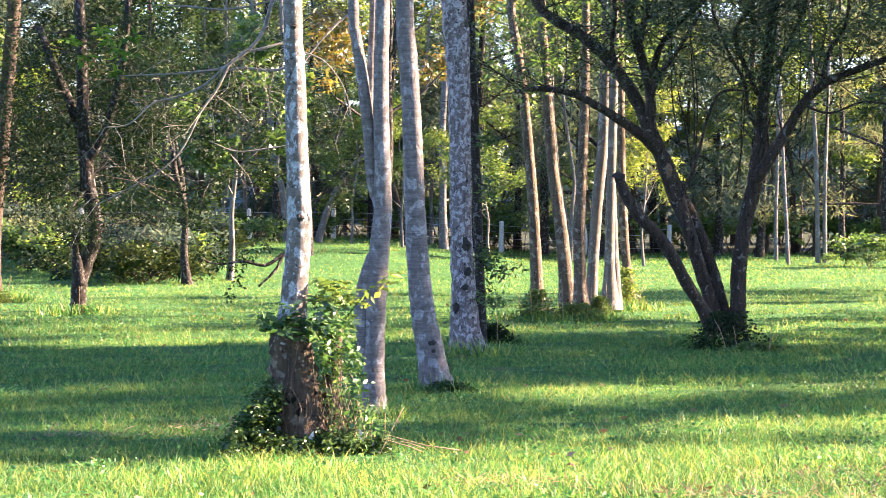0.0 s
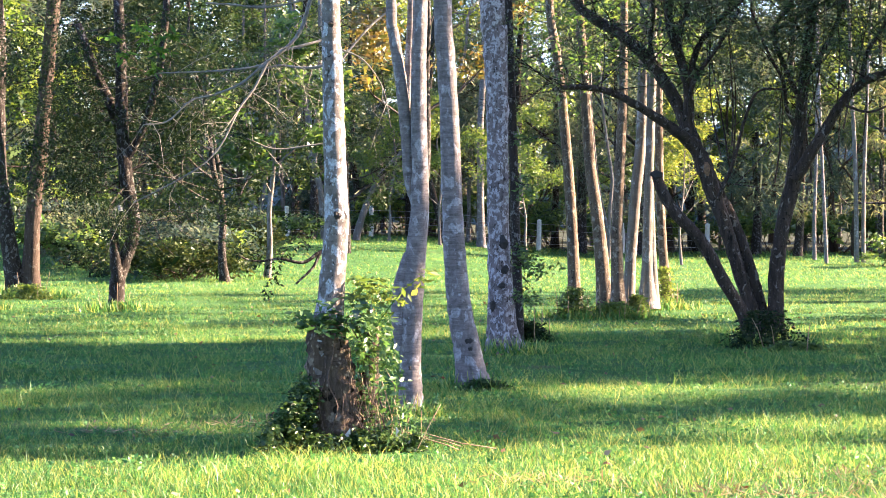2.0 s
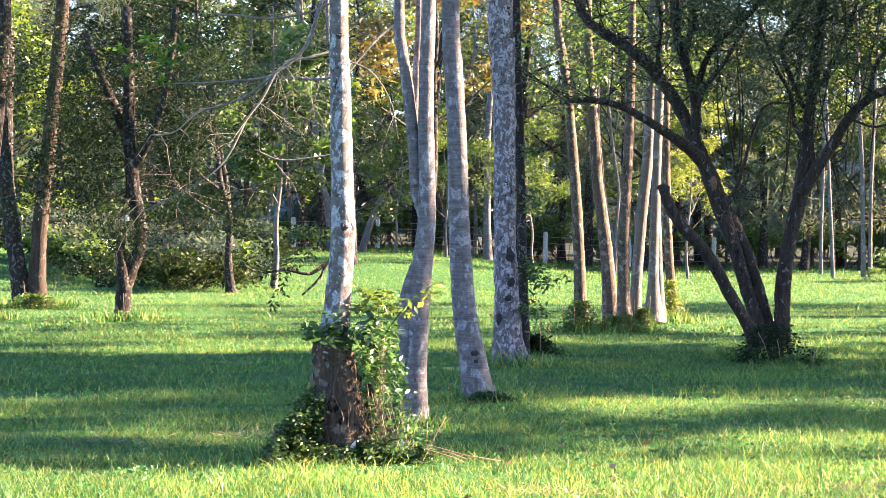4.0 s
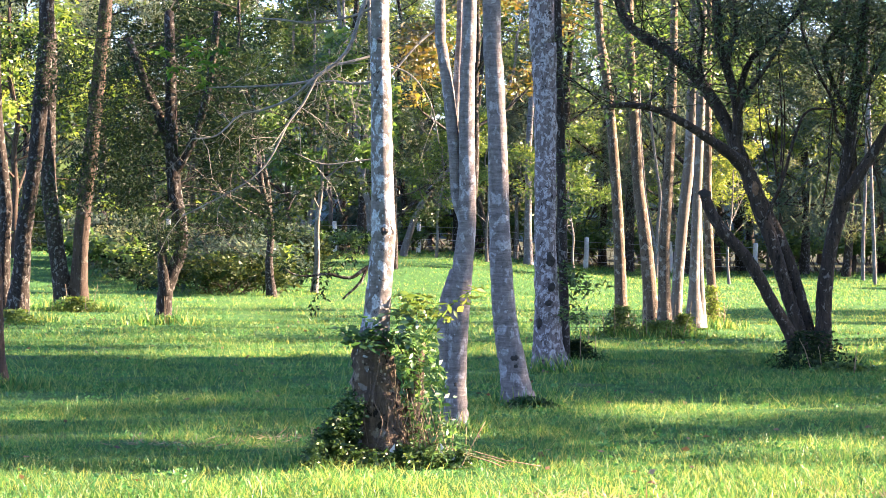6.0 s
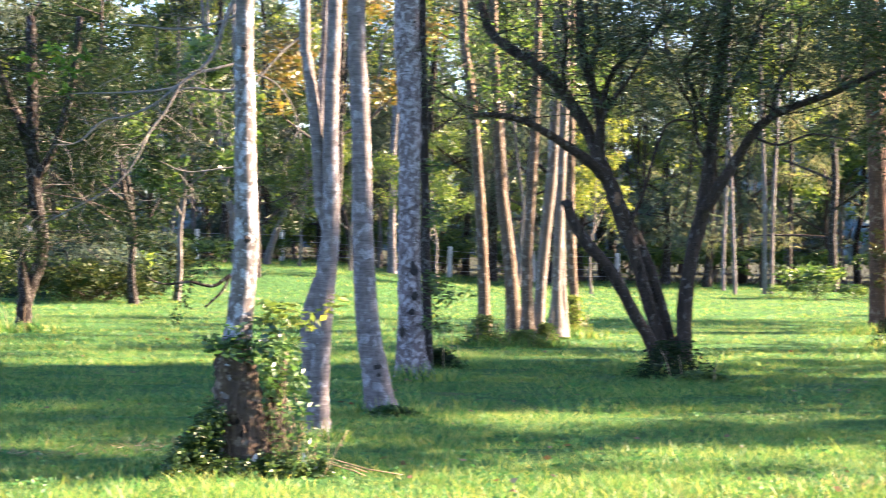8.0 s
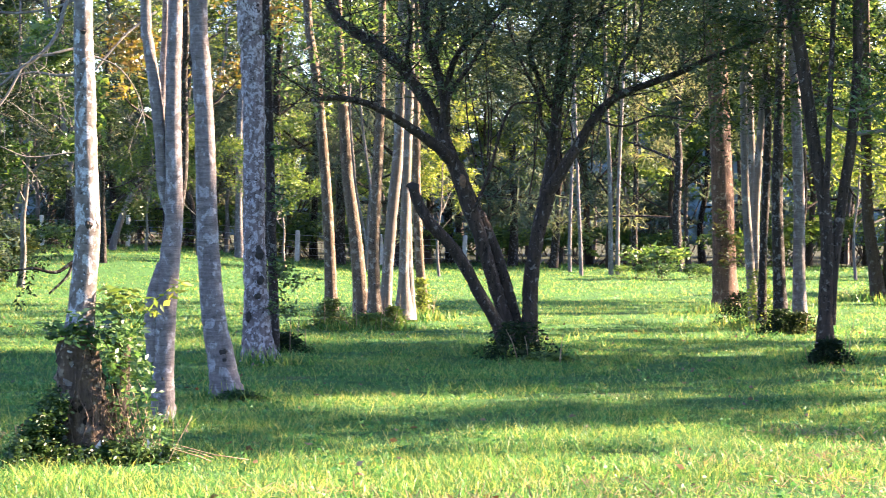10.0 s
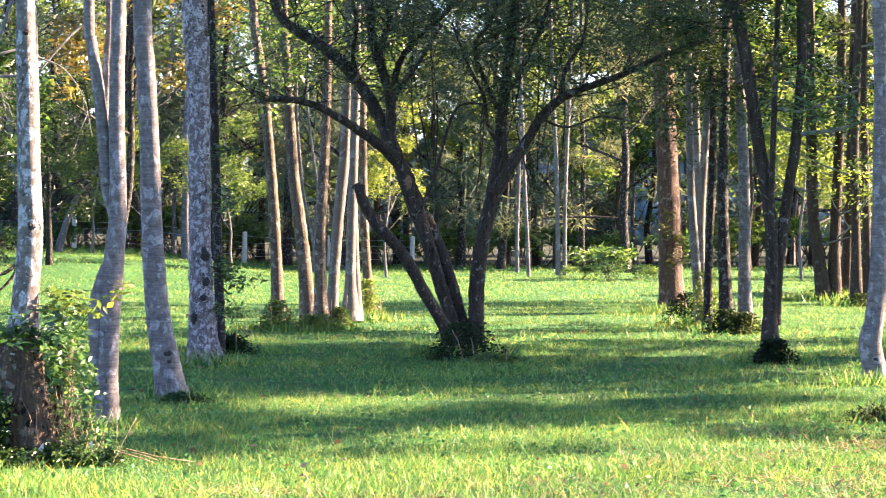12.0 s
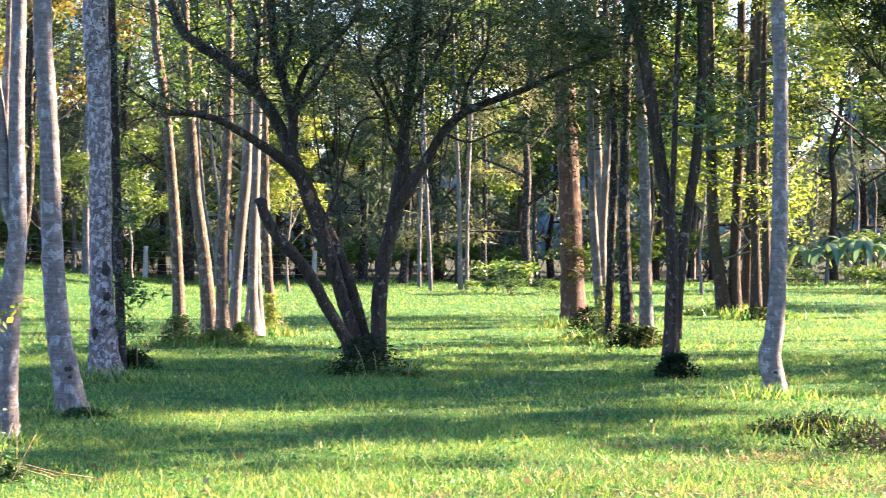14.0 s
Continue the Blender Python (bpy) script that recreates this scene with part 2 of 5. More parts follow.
def smooth_path(pts, sub=4):
    """A soft curve through (x, y, z, radius) points."""
    p = np.array(pts, float)
    if len(p) < 3:
        return np.array([p[0] + (p[-1] - p[0]) * t for t in np.linspace(0, 1, sub + 1)])
    q = np.vstack([2 * p[0] - p[1], p, 2 * p[-1] - p[-2]])
    out = []
    for i in range(1, len(q) - 2):
        for t in np.linspace(0, 1, sub, endpoint=False):
            a, b, c, d = q[i - 1], q[i], q[i + 1], q[i + 2]
            out.append(0.5 * (2 * b + (c - a) * t + (2 * a - 5 * b + 4 * c - d) * t * t + (3 * b - a - 3 * c + d) * t ** 3))
    out.append(q[-2])
    out = np.array(out)
    out[:, 3] = np.maximum(out[:, 3], 0.003)
    return out


class Tubes:
    """Collects round limbs into one mesh."""

    def __init__(self):
        self.v, self.f, self.n = [], [], 0

    def add(self, path, sides=8, rough=0.06, seed=0, flare=0.0):
        path = np.asarray(path, float)
        k = len(path)
        rng = np.random.default_rng(seed)
        tang = np.gradient(path[:, :3], axis=0)
        tang /= np.linalg.norm(tang, axis=1)[:, None] + 1e-9
        ref = np.array([0.0, 1.0, 0.0]) if abs(tang[0, 1]) < 0.8 else np.array([1.0, 0, 0])
        a = np.linspace(0, tau, sides, endpoint=False)
        wob = 1 + rough * (rng.standard_normal((k, sides)) * 0.5 + np.sin(a * 2 + rng.uniform(0, 6)) * 0.6 + np.sin(a * 3 + rng.uniform(0, 6) + np.linspace(0, 2, k)[:, None]) * 0.5)
        if flare:
            up = np.linalg.norm(path[:, :3] - path[0, :3], axis=1)
            root = np.exp(-up / (2.2 * path[0, 3]))[:, None] * flare
            wob = wob + root * (0.5 + 0.5 * np.sin(a * 4 + seed))
        u = np.cross(tang, ref)
        u /= np.linalg.norm(u, axis=1)[:, None] + 1e-9
        w = np.cross(u, tang)
        ring = path[:, None, :3] + (path[:, 3, None] * wob)[:, :, None] * (np.cos(a)[None, :, None] * u[:, None] + np.sin(a)[None, :, None] * w[:, None])
        i = np.arange(k - 1)[:, None] * sides + np.arange(sides)[None]
        j = np.arange(k - 1)[:, None] * sides + (np.arange(sides)[None] + 1) % sides
        quad = np.stack([i, j, j + sides, i + sides], -1).reshape(-1, 4) + self.n
        self.v += [ring.reshape(-1, 3), path[-1:, :3] + tang[-1:] * path[-1, 3] * 0.3]
        e = self.n + (k - 1) * sides
        tip = self.n + k * sides
        cap = np.array([[e + s, e + (s + 1) % sides, tip, tip] for s in range(sides)])
        self.f += [quad, cap]
        self.n = tip + 1
        return self

    def twigs(self, paths):
        for k, p in enumerate(paths):
            self.add(p[[0, 2, 4, 5]], 3, 0.0, k)
        return self

    def mesh(self, name, origin=(0, 0, 0)):
        v = np.vstack(self.v) - np.array(origin)
        me = bpy.data.meshes.new(name)
        faces = [tuple(dict.fromkeys(q)) for q in np.vstack(self.f).tolist()]
        me.from_pydata(v.tolist(), [], faces)
        me.polygons.foreach_set("use_smooth", np.ones(len(me.polygons), bool))
        me.update()
        return me


def leaf_mesh(name, centres, size, rng, aspect=0.42, droop=0.25, flat=0.4, origin=(0, 0, 0), spread=0.35):
    """One mesh of small pointed leaves, each folded along its rib, at the given places."""
    c = np.asarray(centres, float) - np.array(origin)
    n = len(c)
    d = rng.standard_normal((n, 3)) * np.array([1, 1, flat])
    d[:, 2] -= droop
    d /= np.linalg.norm(d, axis=1)[:, None] + 1e-9
    s = rng.standard_normal((n, 3))
    s[:, 2] *= 0.6
    s -= (s * d).sum(1)[:, None] * d
    s /= np.linalg.norm(s, axis=1)[:, None] + 1e-9
    up = np.cross(d, s)
    L = size * rng.uniform(1 - spread, 1 + spread, n)[:, None]
    w = L * aspect * 0.5
    mid = c + d * L * 0.45
    v = np.stack([c, mid + s * w + up * w * 0.25, c + d * L, mid - s * w + up * w * 0.25], 1).reshape(-1, 3)
    f = np.arange(n * 4).reshape(n, 4)
    tri = np.concatenate([f[:, [0, 1, 2]], f[:, [0, 2, 3]]])
    return mesh_np(name, v, tri)


def fine_leaf_mesh(name, centres, size, rng, aspect=0.42, droop=0.25, flat=0.5, origin=(0, 0, 0)):
    """Small pointed leaves of one face each, for crowns that stay far off."""
    c = np.asarray(centres, float) - np.array(origin)
    n = len(c)
    d = rng.standard_normal((n, 3)) * np.array([1, 1, flat])
    d[:, 2] -= droop
    d /= np.linalg.norm(d, axis=1)[:, None] + 1e-9
    s = np.cross(d, rng.standard_normal((n, 3)))
    s /= np.linalg.norm(s, axis=1)[:, None] + 1e-9
    L = size * rng.lognormal(0, 0.35, n)[:, None]
    v = np.stack([c + s * L * aspect * 0.5, c - s * L * aspect * 0.5, c + d * L], 1).reshape(-1, 3)
    return mesh_np(name, v, np.arange(n * 3).reshape(n, 3))


def puff(rng, centres, radius, per, squash=0.6):
    """Places scattered round clump centres, thinner towards the rim."""
    c = np.asarray(centres, float)
    k = len(c)
    o = rng.standard_normal((k, per, 3))
    o /= np.linalg.norm(o, axis=2)[:, :, None] + 1e-9
    r = radius * rng.uniform(0.55, 1.25, (k, 1, 1)) * rng.uniform(0, 1, (k, per, 1)) ** 0.45
    return (c[:, None] + o * r * np.array([1, 1, squash])).reshape(-1, 3)


def sprout(rng, start, direction, length, radius, depth, paths, tips, bend=0.35, forks=(2, 4), up=0.15, shrink=0.62):
    """Grows a forking limb; fills paths with (k, 4) curves and tips with clump places."""
    n = 5
    p = np.array(start, float)
    d = np.array(direction, float)
    d /= np.linalg.norm(d)
    pts = [(*p, radius)]
    for i in range(n):
        d = d + rng.standard_normal(3) * bend * 0.35 + np.array([0, 0, up * 0.3])
        d /= np.linalg.norm(d)
        p = p + d * length / n
        pts.append((*p, radius * (1 - 0.6 * (i + 1) / n)))
    pts = np.array(pts)
    paths.append(pts)
    if depth == 0:
        tips.append(p)
        tips.append(pts[3, :3])
        return
    for k in range(rng.integers(*forks)):
        i = rng.integers(2, n + 1)
        nd = d + rng.standard_normal(3) * 0.75
        nd[2] += up
        sprout(rng, pts[i, :3], nd, length * shrink * rng.uniform(0.75, 1.15), pts[i, 3] * 0.75, depth - 1, paths, tips, bend, forks, up, shrink)
    tips.append(p)


# ---- ground ----
def ground_sheet():
    near_x = np.concatenate([np.linspace(-900, -40, 20), np.linspace(-38, 50, 130), np.linspace(55, 900, 20)])
    near_y = np.concatenate([np.linspace(-500, 5, 20), np.linspace(6, 44, 110), np.linspace(45, 120, 90), np.geomspace(124, 1800, 24)])
    X, Y = np.meshgrid(near_x, near_y)
    rng = np.random.default_rng(3)
    Z = gz_np(X, Y) + np.where((Y > 6) & (Y < 120) & (abs(X) < 50), rng.standard_normal(X.shape) * 0.012 - 0.01, 0)
    nx, ny = len(near_x), len(near_y)
    i = np.arange((nx - 1) * (ny - 1))
    a = (i // (nx - 1)) * nx + i % (nx - 1)
    f = np.stack([a, a + 1, a + 1 + nx, a + nx], -1)
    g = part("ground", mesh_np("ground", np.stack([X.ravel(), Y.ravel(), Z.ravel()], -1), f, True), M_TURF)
    tagged(g, "rough green turf with thin brown patches under the trees", "ground", kind="structure")


ground_sheet()


def patchy(x, y, scale, seed):
    """Soft uneven field between about 0 and 1."""
    s = 0
    rng = np.random.default_rng(seed)
    for k in range(5):
        a, ph, w = rng.uniform(0, tau), rng.uniform(0, tau), rng.uniform(0.6, 1.8) * scale
        s = s + np.sin((x * cos(a) + y * sin(a)) * w + ph + 1.5 * np.sin((x * sin(a) - y * cos(a)) * w * 0.7))
    return 0.5 + s / 6


def grass():
    rng = np.random.default_rng(11)
    V, F, base = [], [], 0
    for y0, y1, dens, tall, wide in ((10.5, 14.5, 2700, 0.052, 0.0044), (14.5, 20, 2300, 0.043, 0.0056), (20, 30, 950, 0.042, 0.0085),
                                     (30, 45, 330, 0.040, 0.012), (45, 70, 120, 0.042, 0.018), (70, 82, 36, 0.06, 0.034)):
        xl, xr = -0.29 * y1 - 0.5, 0.44 * y1 + 0.5
        n = int((y1 - y0) * (xr - xl) * dens)
        y = rng.uniform(y0, y1, n)
        x = rng.uniform(xl, xr, n)
        keep = (x > -0.29 * y - 0.4) & (x < 0.44 * y + 0.4) & (rng.uniform(0, 1, n) < 0.3 + 1.0 * patchy(x, y, 1.9, 5))
        x, y = x[keep], y[keep]
        n = len(x)
        h = tall * rng.lognormal(0, 0.42, n) * (0.55 + 0.8 * patchy(x, y, 2.6, 8))
        h = np.minimum(h, tall * 3.2)
        a = rng.uniform(0, tau, n)
        lean = h * rng.uniform(0.2, 1.5, n)
        la = rng.uniform(0, tau, n)
        w = wide * rng.uniform(0.6, 1.4, n)
        ox, oy = np.cos(a) * w / 2, np.sin(a) * w / 2
        z = gz_np(x, y) - 0.015
        lx, ly = np.cos(la) * lean, np.sin(la) * lean
        if y0 > 14:
            v = np.stack([np.stack([x - ox, y - oy, z], -1), np.stack([x + ox, y + oy, z], -1), np.stack([x + lx, y + ly, z + h], -1)], 1).reshape(-1, 3)
            F.append(np.arange(n * 3).reshape(n, 3) + base)
            V.append(v)
            base += n * 3
            continue
        v = np.stack([np.stack([x - ox, y - oy, z], -1), np.stack([x + ox, y + oy, z], -1),
                      np.stack([x + ox * 0.8 + lx * 0.35, y + oy * 0.8 + ly * 0.35, z + h * 0.6], -1),
                      np.stack([x - ox * 0.8 + lx * 0.35, y - oy * 0.8 + ly * 0.35, z + h * 0.6], -1),
                      np.stack([x + lx, y + ly, z + h * 0.95], -1)], 1).reshape(-1, 3)
        i = np.arange(n)[:, None] * 5 + base
        F.append(np.concatenate([i + [0, 1, 2], i + [0, 2, 3], i + [3, 2, 4]]))
        V.append(v)
        base += n * 5
    feet = [(-0.98, 14.64, 0.5), (-0.52, 17.11, 0.2), (-0.05, 19.56, 0.3), (0.29, 24.42, 0.45), (0.47, 26.82, 0.4), (1.38, 32.32, 0.5), (1.91, 31.83, 0.6), (2.74, 35.21, 0.6), (3.31, 26.04, 0.6),
            (-5.50, 33.53, 0.5), (-7.92, 38.57, 0.7), (-7.93, 34.04, 0.6), (-4.95, 20.84, 0.4), (8.57, 38.54, 0.6), (8.03, 33.89, 0.5), (8.13, 32.12, 0.6), (6.83, 25.24, 0.4), (6.88, 21.46, 0.4), (13.40, 44.93, 0.9), (13.25, 42.46, 0.7), (5.97, 17.59, 0.7), (6.29, 17.67, 0.7)]
    for fx, fy, fr in feet:
        n = int(650 * fr)
        a, d = rng.uniform(0, tau, n), fr * rng.uniform(0.1, 1.0, n) ** 0.7
        x, y = fx + np.cos(a) * d * 1.3, fy + np.sin(a) * d * 0.7
        h = rng.uniform(0.05, 0.17, n) * (1.1 - 0.5 * d / fr) * (1 + fy / 60)
        w = 0.004 + 0.0003 * fy
        b, lx, ly = rng.uniform(0, tau, n), rng.normal(0, 0.06, n), rng.normal(0, 0.06, n)
        z = gz_np(x, y) - 0.01
        V.append(np.stack([np.stack([x - np.cos(b) * w, y - np.sin(b) * w, z], -1), np.stack([x + np.cos(b) * w, y + np.sin(b) * w, z], -1), np.stack([x + lx, y + ly, z + h], -1)], 1).reshape(-1, 3))
        F.append(np.arange(n * 3).reshape(n, 3) + base)
        base += n * 3
    # scattered tall blades
    n = 5200
    y = rng.uniform(10.8, 34, n)
    x = rng.uniform(-0.28, 0.43, n) * y
    keep = rng.uniform(0, 1, n) < 0.25 + 0.9 * patchy(x, y, 1.1, 31)
    x, y = x[keep], y[keep]
    n = len(x)
    h, w, b = rng.uniform(0.07, 0.17, n), 0.0022 + 0.00012 * y, rng.uniform(0, tau, n)
    lx, ly, z = rng.normal(0, 0.05, n), rng.normal(0, 0.05, n), gz_np(x, y) - 0.01
    V.append(np.stack([np.stack([x - np.cos(b) * w, y - np.sin(b) * w, z], -1), np.stack([x + np.cos(b) * w, y + np.sin(b) * w, z], -1), np.stack([x + lx, y + ly, z + h], -1)], 1).reshape(-1, 3))
    F.append(np.arange(n * 3).reshape(n, 3) + base)
    base += n * 3
    g = part("grass", mesh_np("grass", np.vstack(V), np.vstack(F)), M_GRASS)
    tagged(g, "bright green meadow grass, sunlit in patches", "grass", kind="stuff")


grass()


# ---- single trees of the glade ----
def hero(name, label, material, stems, group="", sides=14, rough=0.05, flare=0.0, limbs=(), limb_material=None, category="tree"):
    """A tree from its stems: the first is the trunk, further ones are stems of their own."""
    x, y = stems[0][0][0], stems[0][0][1]
    o = (x, y, gz(x, y))
    t = thing(name, o, label, category, group)
    for k, s in enumerate(stems):
        part("trunk" if k == 0 else "stem", Tubes().add(smooth_path(s, 6), sides, rough, seed=k + len(name), flare=flare).mesh("trunk", o), material, t)
    for k, s in enumerate(limbs):
        part("limb", Tubes().add(smooth_path(s, 5), 8, rough, seed=k + 40).mesh("limb", o), limb_material or material, t)
    return t, o


def rise(stem, to, shrink=0.7, drift=(0, 0)):
    """Carries a stem on above its last point to the height given."""
    x, y, z, r = stem[-1]
    x0, y0, z0, _ = stem[-2]
    k = (to - z) / max(z - z0, 0.05)
    k = min(k, 2.5)
    return stem + [(x + (x - x0) * k * 0.5 + drift[0], y + drift[1], z + (to - z) * 0.5, r * (1 + shrink) / 2), (x + (x - x0) * k * 0.6 + 2 * drift[0], y + 2 * drift[1], to, r * shrink)]


def crown_at(t, o, rng, tips, radius, per, size, material, label="", aspect=0.42, squash=0.6, droop=0.25):
    c = puff(rng, tips, radius, per, squash)
    part("crown", leaf_mesh("crown", c, size, rng, aspect, droop, origin=o), material, t, label)


def top_crown(t, o, rng, top, reach, material, bark_mat, limbs=7, size=0.2, per=44, low=0.0):
    """Spreading limbs and leaves about the top of a stem."""
    paths, tips = [], []
    for k in range(limbs):
        a = tau * k / limbs + rng.uniform(-0.4, 0.4)
        sprout(rng, top[:3], (cos(a), sin(a), rng.uniform(0.1 - low, 0.9)), reach * rng.uniform(0.6, 1.0), top[3] * 0.55, 2, paths, tips)
    tb = Tubes().twigs(paths)
    tagged(part("twig_work", tb.mesh("twig_work", o), bark_mat, t), kind="stuff")
    crown_at(t, o, rng, np.array(tips), 0.55, per, size, material)


def side_leaves(t, o, stem, low, high, count, reach, per, size, material, radius=0.35, only=None):
    """Short leafy side branches on a stem between two heights."""
    c = smooth_path(stem, 8)
    c = c[(c[:, 2] > low) & (c[:, 2] < high)]
    paths, tips = [], []
    for k in range(count):
        p = c[rng.integers(0, len(c))]
        a = rng.uniform(0, tau) if only is None else only + rng.uniform(-0.9, 0.9)
        sprout(rng, p[:3], (cos(a), sin(a), rng.uniform(-0.3, 0.4)), reach * rng.uniform(0.5, 1.1), min(0.014, p[3] * 0.5), 1, paths, tips, 0.5, (2, 4), -0.05)
    tb = Tubes().twigs(paths)
    tagged(part("twig_work", tb.mesh("twig_work", o), M_DARK, t), kind="stuff")
    part("side_foliage", leaf_mesh("side_foliage", puff(rng, np.array(tips), radius, per, 0.7), size, rng, 0.38, 0.4, origin=o), material, t)


rng = np.random.default_rng(21)

# pale trunk patched with lichen, its foot smothered in climbers
S = [(-0.96, 14.70, 0.01, 0.209), (-0.97, 14.70, 0.22, 0.164), (-0.99, 14.70, 0.48, 0.134), (-1.01, 14.70, 0.74, 0.116), (-0.99, 14.70, 0.95, 0.093), (-0.97, 14.70, 1.19, 0.086), (-0.95, 14.70, 1.49, 0.082), (-0.96, 14.70, 1.86, 0.076), (-0.97, 14.70, 2.23, 0.071), (-0.98, 14.70, 2.61, 0.067), (-0.99, 14.70, 2.98, 0.062)]
S = rise(S, 8.0)
t, o = hero("pale_tree", "slender pale trunk patched with white lichen, climbers at its foot", M_LICHEN, [S])
top_crown(t, o, rng, S[-1], 3.2, M_LEAF, M_GREY)
A_FOOT = o

# twin grey trunk, swollen where the two stems part
S = [(-0.53, 17.30, -0.02, 0.110), (-0.54, 17.30, 0.19, 0.092), (-0.54, 17.30, 0.41, 0.083), (-0.53, 17.30, 0.72, 0.083), (-0.52, 17.30, 1.03, 0.088), (-0.50, 17.30, 1.25, 0.083), (-0.47, 17.30, 1.56, 0.072), (-0.47, 17.30, 1.91, 0.066), (-0.48, 17.30, 2.35, 0.061), (-0.48, 17.30, 2.78, 0.059), (-0.47, 17.30, 3.22, 0.057)]
S2 = [(-0.61, 17.30, 0.48, 0.048), (-0.63, 17.30, 0.68, 0.053), (-0.63, 17.30, 0.90, 0.057), (-0.59, 17.30, 1.07, 0.061), (-0.54, 17.30, 1.23, 0.057)]
S3 = [(-0.49, 17.35, 1.60, 0.044), (-0.55, 17.35, 1.82, 0.048), (-0.57, 17.35, 2.08, 0.048), (-0.60, 17.35, 2.39, 0.048), (-0.64, 17.35, 2.70, 0.046), (-0.68, 17.35, 2.96, 0.044), (-0.70, 17.35, 3.23, 0.042)]
S4 = [(-0.59, 17.50, 2.24, 0.031), (-0.57, 17.50, 2.58, 0.029), (-0.56, 17.50, 2.89, 0.027), (-0.55, 17.50, 3.24, 0.024)]
S, S3, S4 = rise(S, 8.5), rise(S3, 7.5), rise(S4, 6.5)
t, o = hero("twin_tree", "smooth grey tree of two fused stems, pale at its foot", M_GREY, [S, S2, S3, S4])
top_crown(t, o, rng, S[-1], 3.2, M_LEAF, M_GREY)

# straight grey trunk with a dark scar low down
S = [(-0.05, 19.70, -0.01, 0.155), (-0.08, 19.70, 0.15, 0.120), (-0.12, 19.70, 0.40, 0.110), (-0.17, 19.70, 0.65, 0.105), (-0.21, 19.70, 1.00, 0.097), (-0.24, 19.70, 1.45, 0.092), (-0.26, 19.70, 1.95, 0.087), (-0.28, 19.70, 2.45, 0.082), (-0.31, 19.70, 2.95, 0.080), (-0.34, 19.70, 3.45, 0.077)]
S = rise(S, 9.0)
t, o = hero("grey_tree", "straight smooth grey trunk with a dark scar near its foot", M_GREY, [S], flare=0.25)
top_crown(t, o, rng, S[-1], 3.4, M_LEAF, M_GREY)
SCAR = (-0.09, 19.50, 0.42)

# speckled trunk with moss, a thin dark stem close behind it
S = [(0.28, 24.70, -0.02, 0.207), (0.25, 24.70, 0.22, 0.157), (0.23, 24.70, 0.66, 0.132), (0.21, 24.70, 1.16, 0.119), (0.20, 24.70, 1.73, 0.116), (0.19, 24.70, 2.35, 0.116), (0.18, 24.70, 2.98, 0.119), (0.16, 24.70, 3.54, 0.132), (0.13, 24.70, 3.91, 0.135)]
S = rise(S, 10.0)
t, o = hero("speckled_tree", "grey trunk speckled with lichen and dark moss", M_SPECK, [S], flare=0.2, rough=0.08)
top_crown(t, o, rng, S[-1], 3.6, M_LEAF_DARK, M_DARK)
side_leaves(t, o, S, 0.4, 2.4, 6, 0.5, 16, 0.07, M_LEAF, 0.14, 0.2)
S = [(0.46, 26.50, 0.02, 0.067), (0.44, 26.50, 0.73, 0.057), (0.41, 26.50, 1.53, 0.054), (0.38, 26.50, 2.41, 0.054), (0.35, 26.50, 3.28, 0.050), (0.32, 26.50, 4.08, 0.047)]
S = rise(S, 8.0)
t, o = hero("thin_dark_tree", "thin dark brown stem close behind a speckled trunk", M_DARK, [S], sides=10)
top_crown(t, o, rng, S[-1], 2.6, M_LEAF_DARK, M_DARK, 5)

# clump of slim tan trunks
G1 = "slim tan trunks in a clump"
CL = [
    [(1.43, 33.50, -0.06, 0.122), (1.41, 33.50, 0.49, 0.092), (1.37, 33.50, 1.35, 0.080), (1.31, 33.50, 2.19, 0.076), (1.21, 33.50, 3.30, 0.069), (1.11, 33.50, 4.06, 0.065), (1.02, 33.50, 4.74, 0.061)],
    [(1.86, 33.20, -0.05, 0.129), (1.82, 33.20, 0.67, 0.102), (1.74, 33.20, 1.43, 0.091), (1.63, 33.20, 2.19, 0.083), (1.57, 33.20, 3.03, 0.076), (1.51, 33.20, 3.87, 0.068), (1.46, 33.20, 4.71, 0.064)],
    [(2.05, 32.80, -0.05, 0.142), (2.02, 32.80, 0.52, 0.097), (2.01, 32.80, 1.35, 0.082), (2.05, 32.80, 2.35, 0.079), (2.09, 32.80, 3.43, 0.067), (2.10, 32.80, 4.67, 0.056)],
    [(2.33, 35.00, 0.05, 0.096), (2.36, 35.00, 0.80, 0.088), (2.43, 35.00, 1.78, 0.088), (2.51, 35.00, 2.66, 0.088), (2.55, 35.00, 3.82, 0.092), (2.57, 35.00, 4.88, 0.088)],
    [(2.59, 34.50, 0.04, 0.158), (2.58, 34.50, 0.64, 0.087), (2.59, 34.50, 1.51, 0.075), (2.62, 34.50, 2.65, 0.067), (2.66, 34.50, 3.79, 0.059), (2.66, 34.50, 4.83, 0.051)],
    [(2.70, 34.80, 0.02, 0.103), (2.67, 34.80, 0.98, 0.068), (2.63, 34.80, 2.22, 0.060), (2.64, 34.80, 3.54, 0.052), (2.61, 34.80, 4.86, 0.048)],
    [(3.02, 36.00, 0.14, 0.090), (2.95, 36.00, 0.87, 0.070), (2.89, 36.00, 1.97, 0.066), (2.87, 36.00, 3.15, 0.062), (2.86, 36.00, 4.97, 0.053)],
]
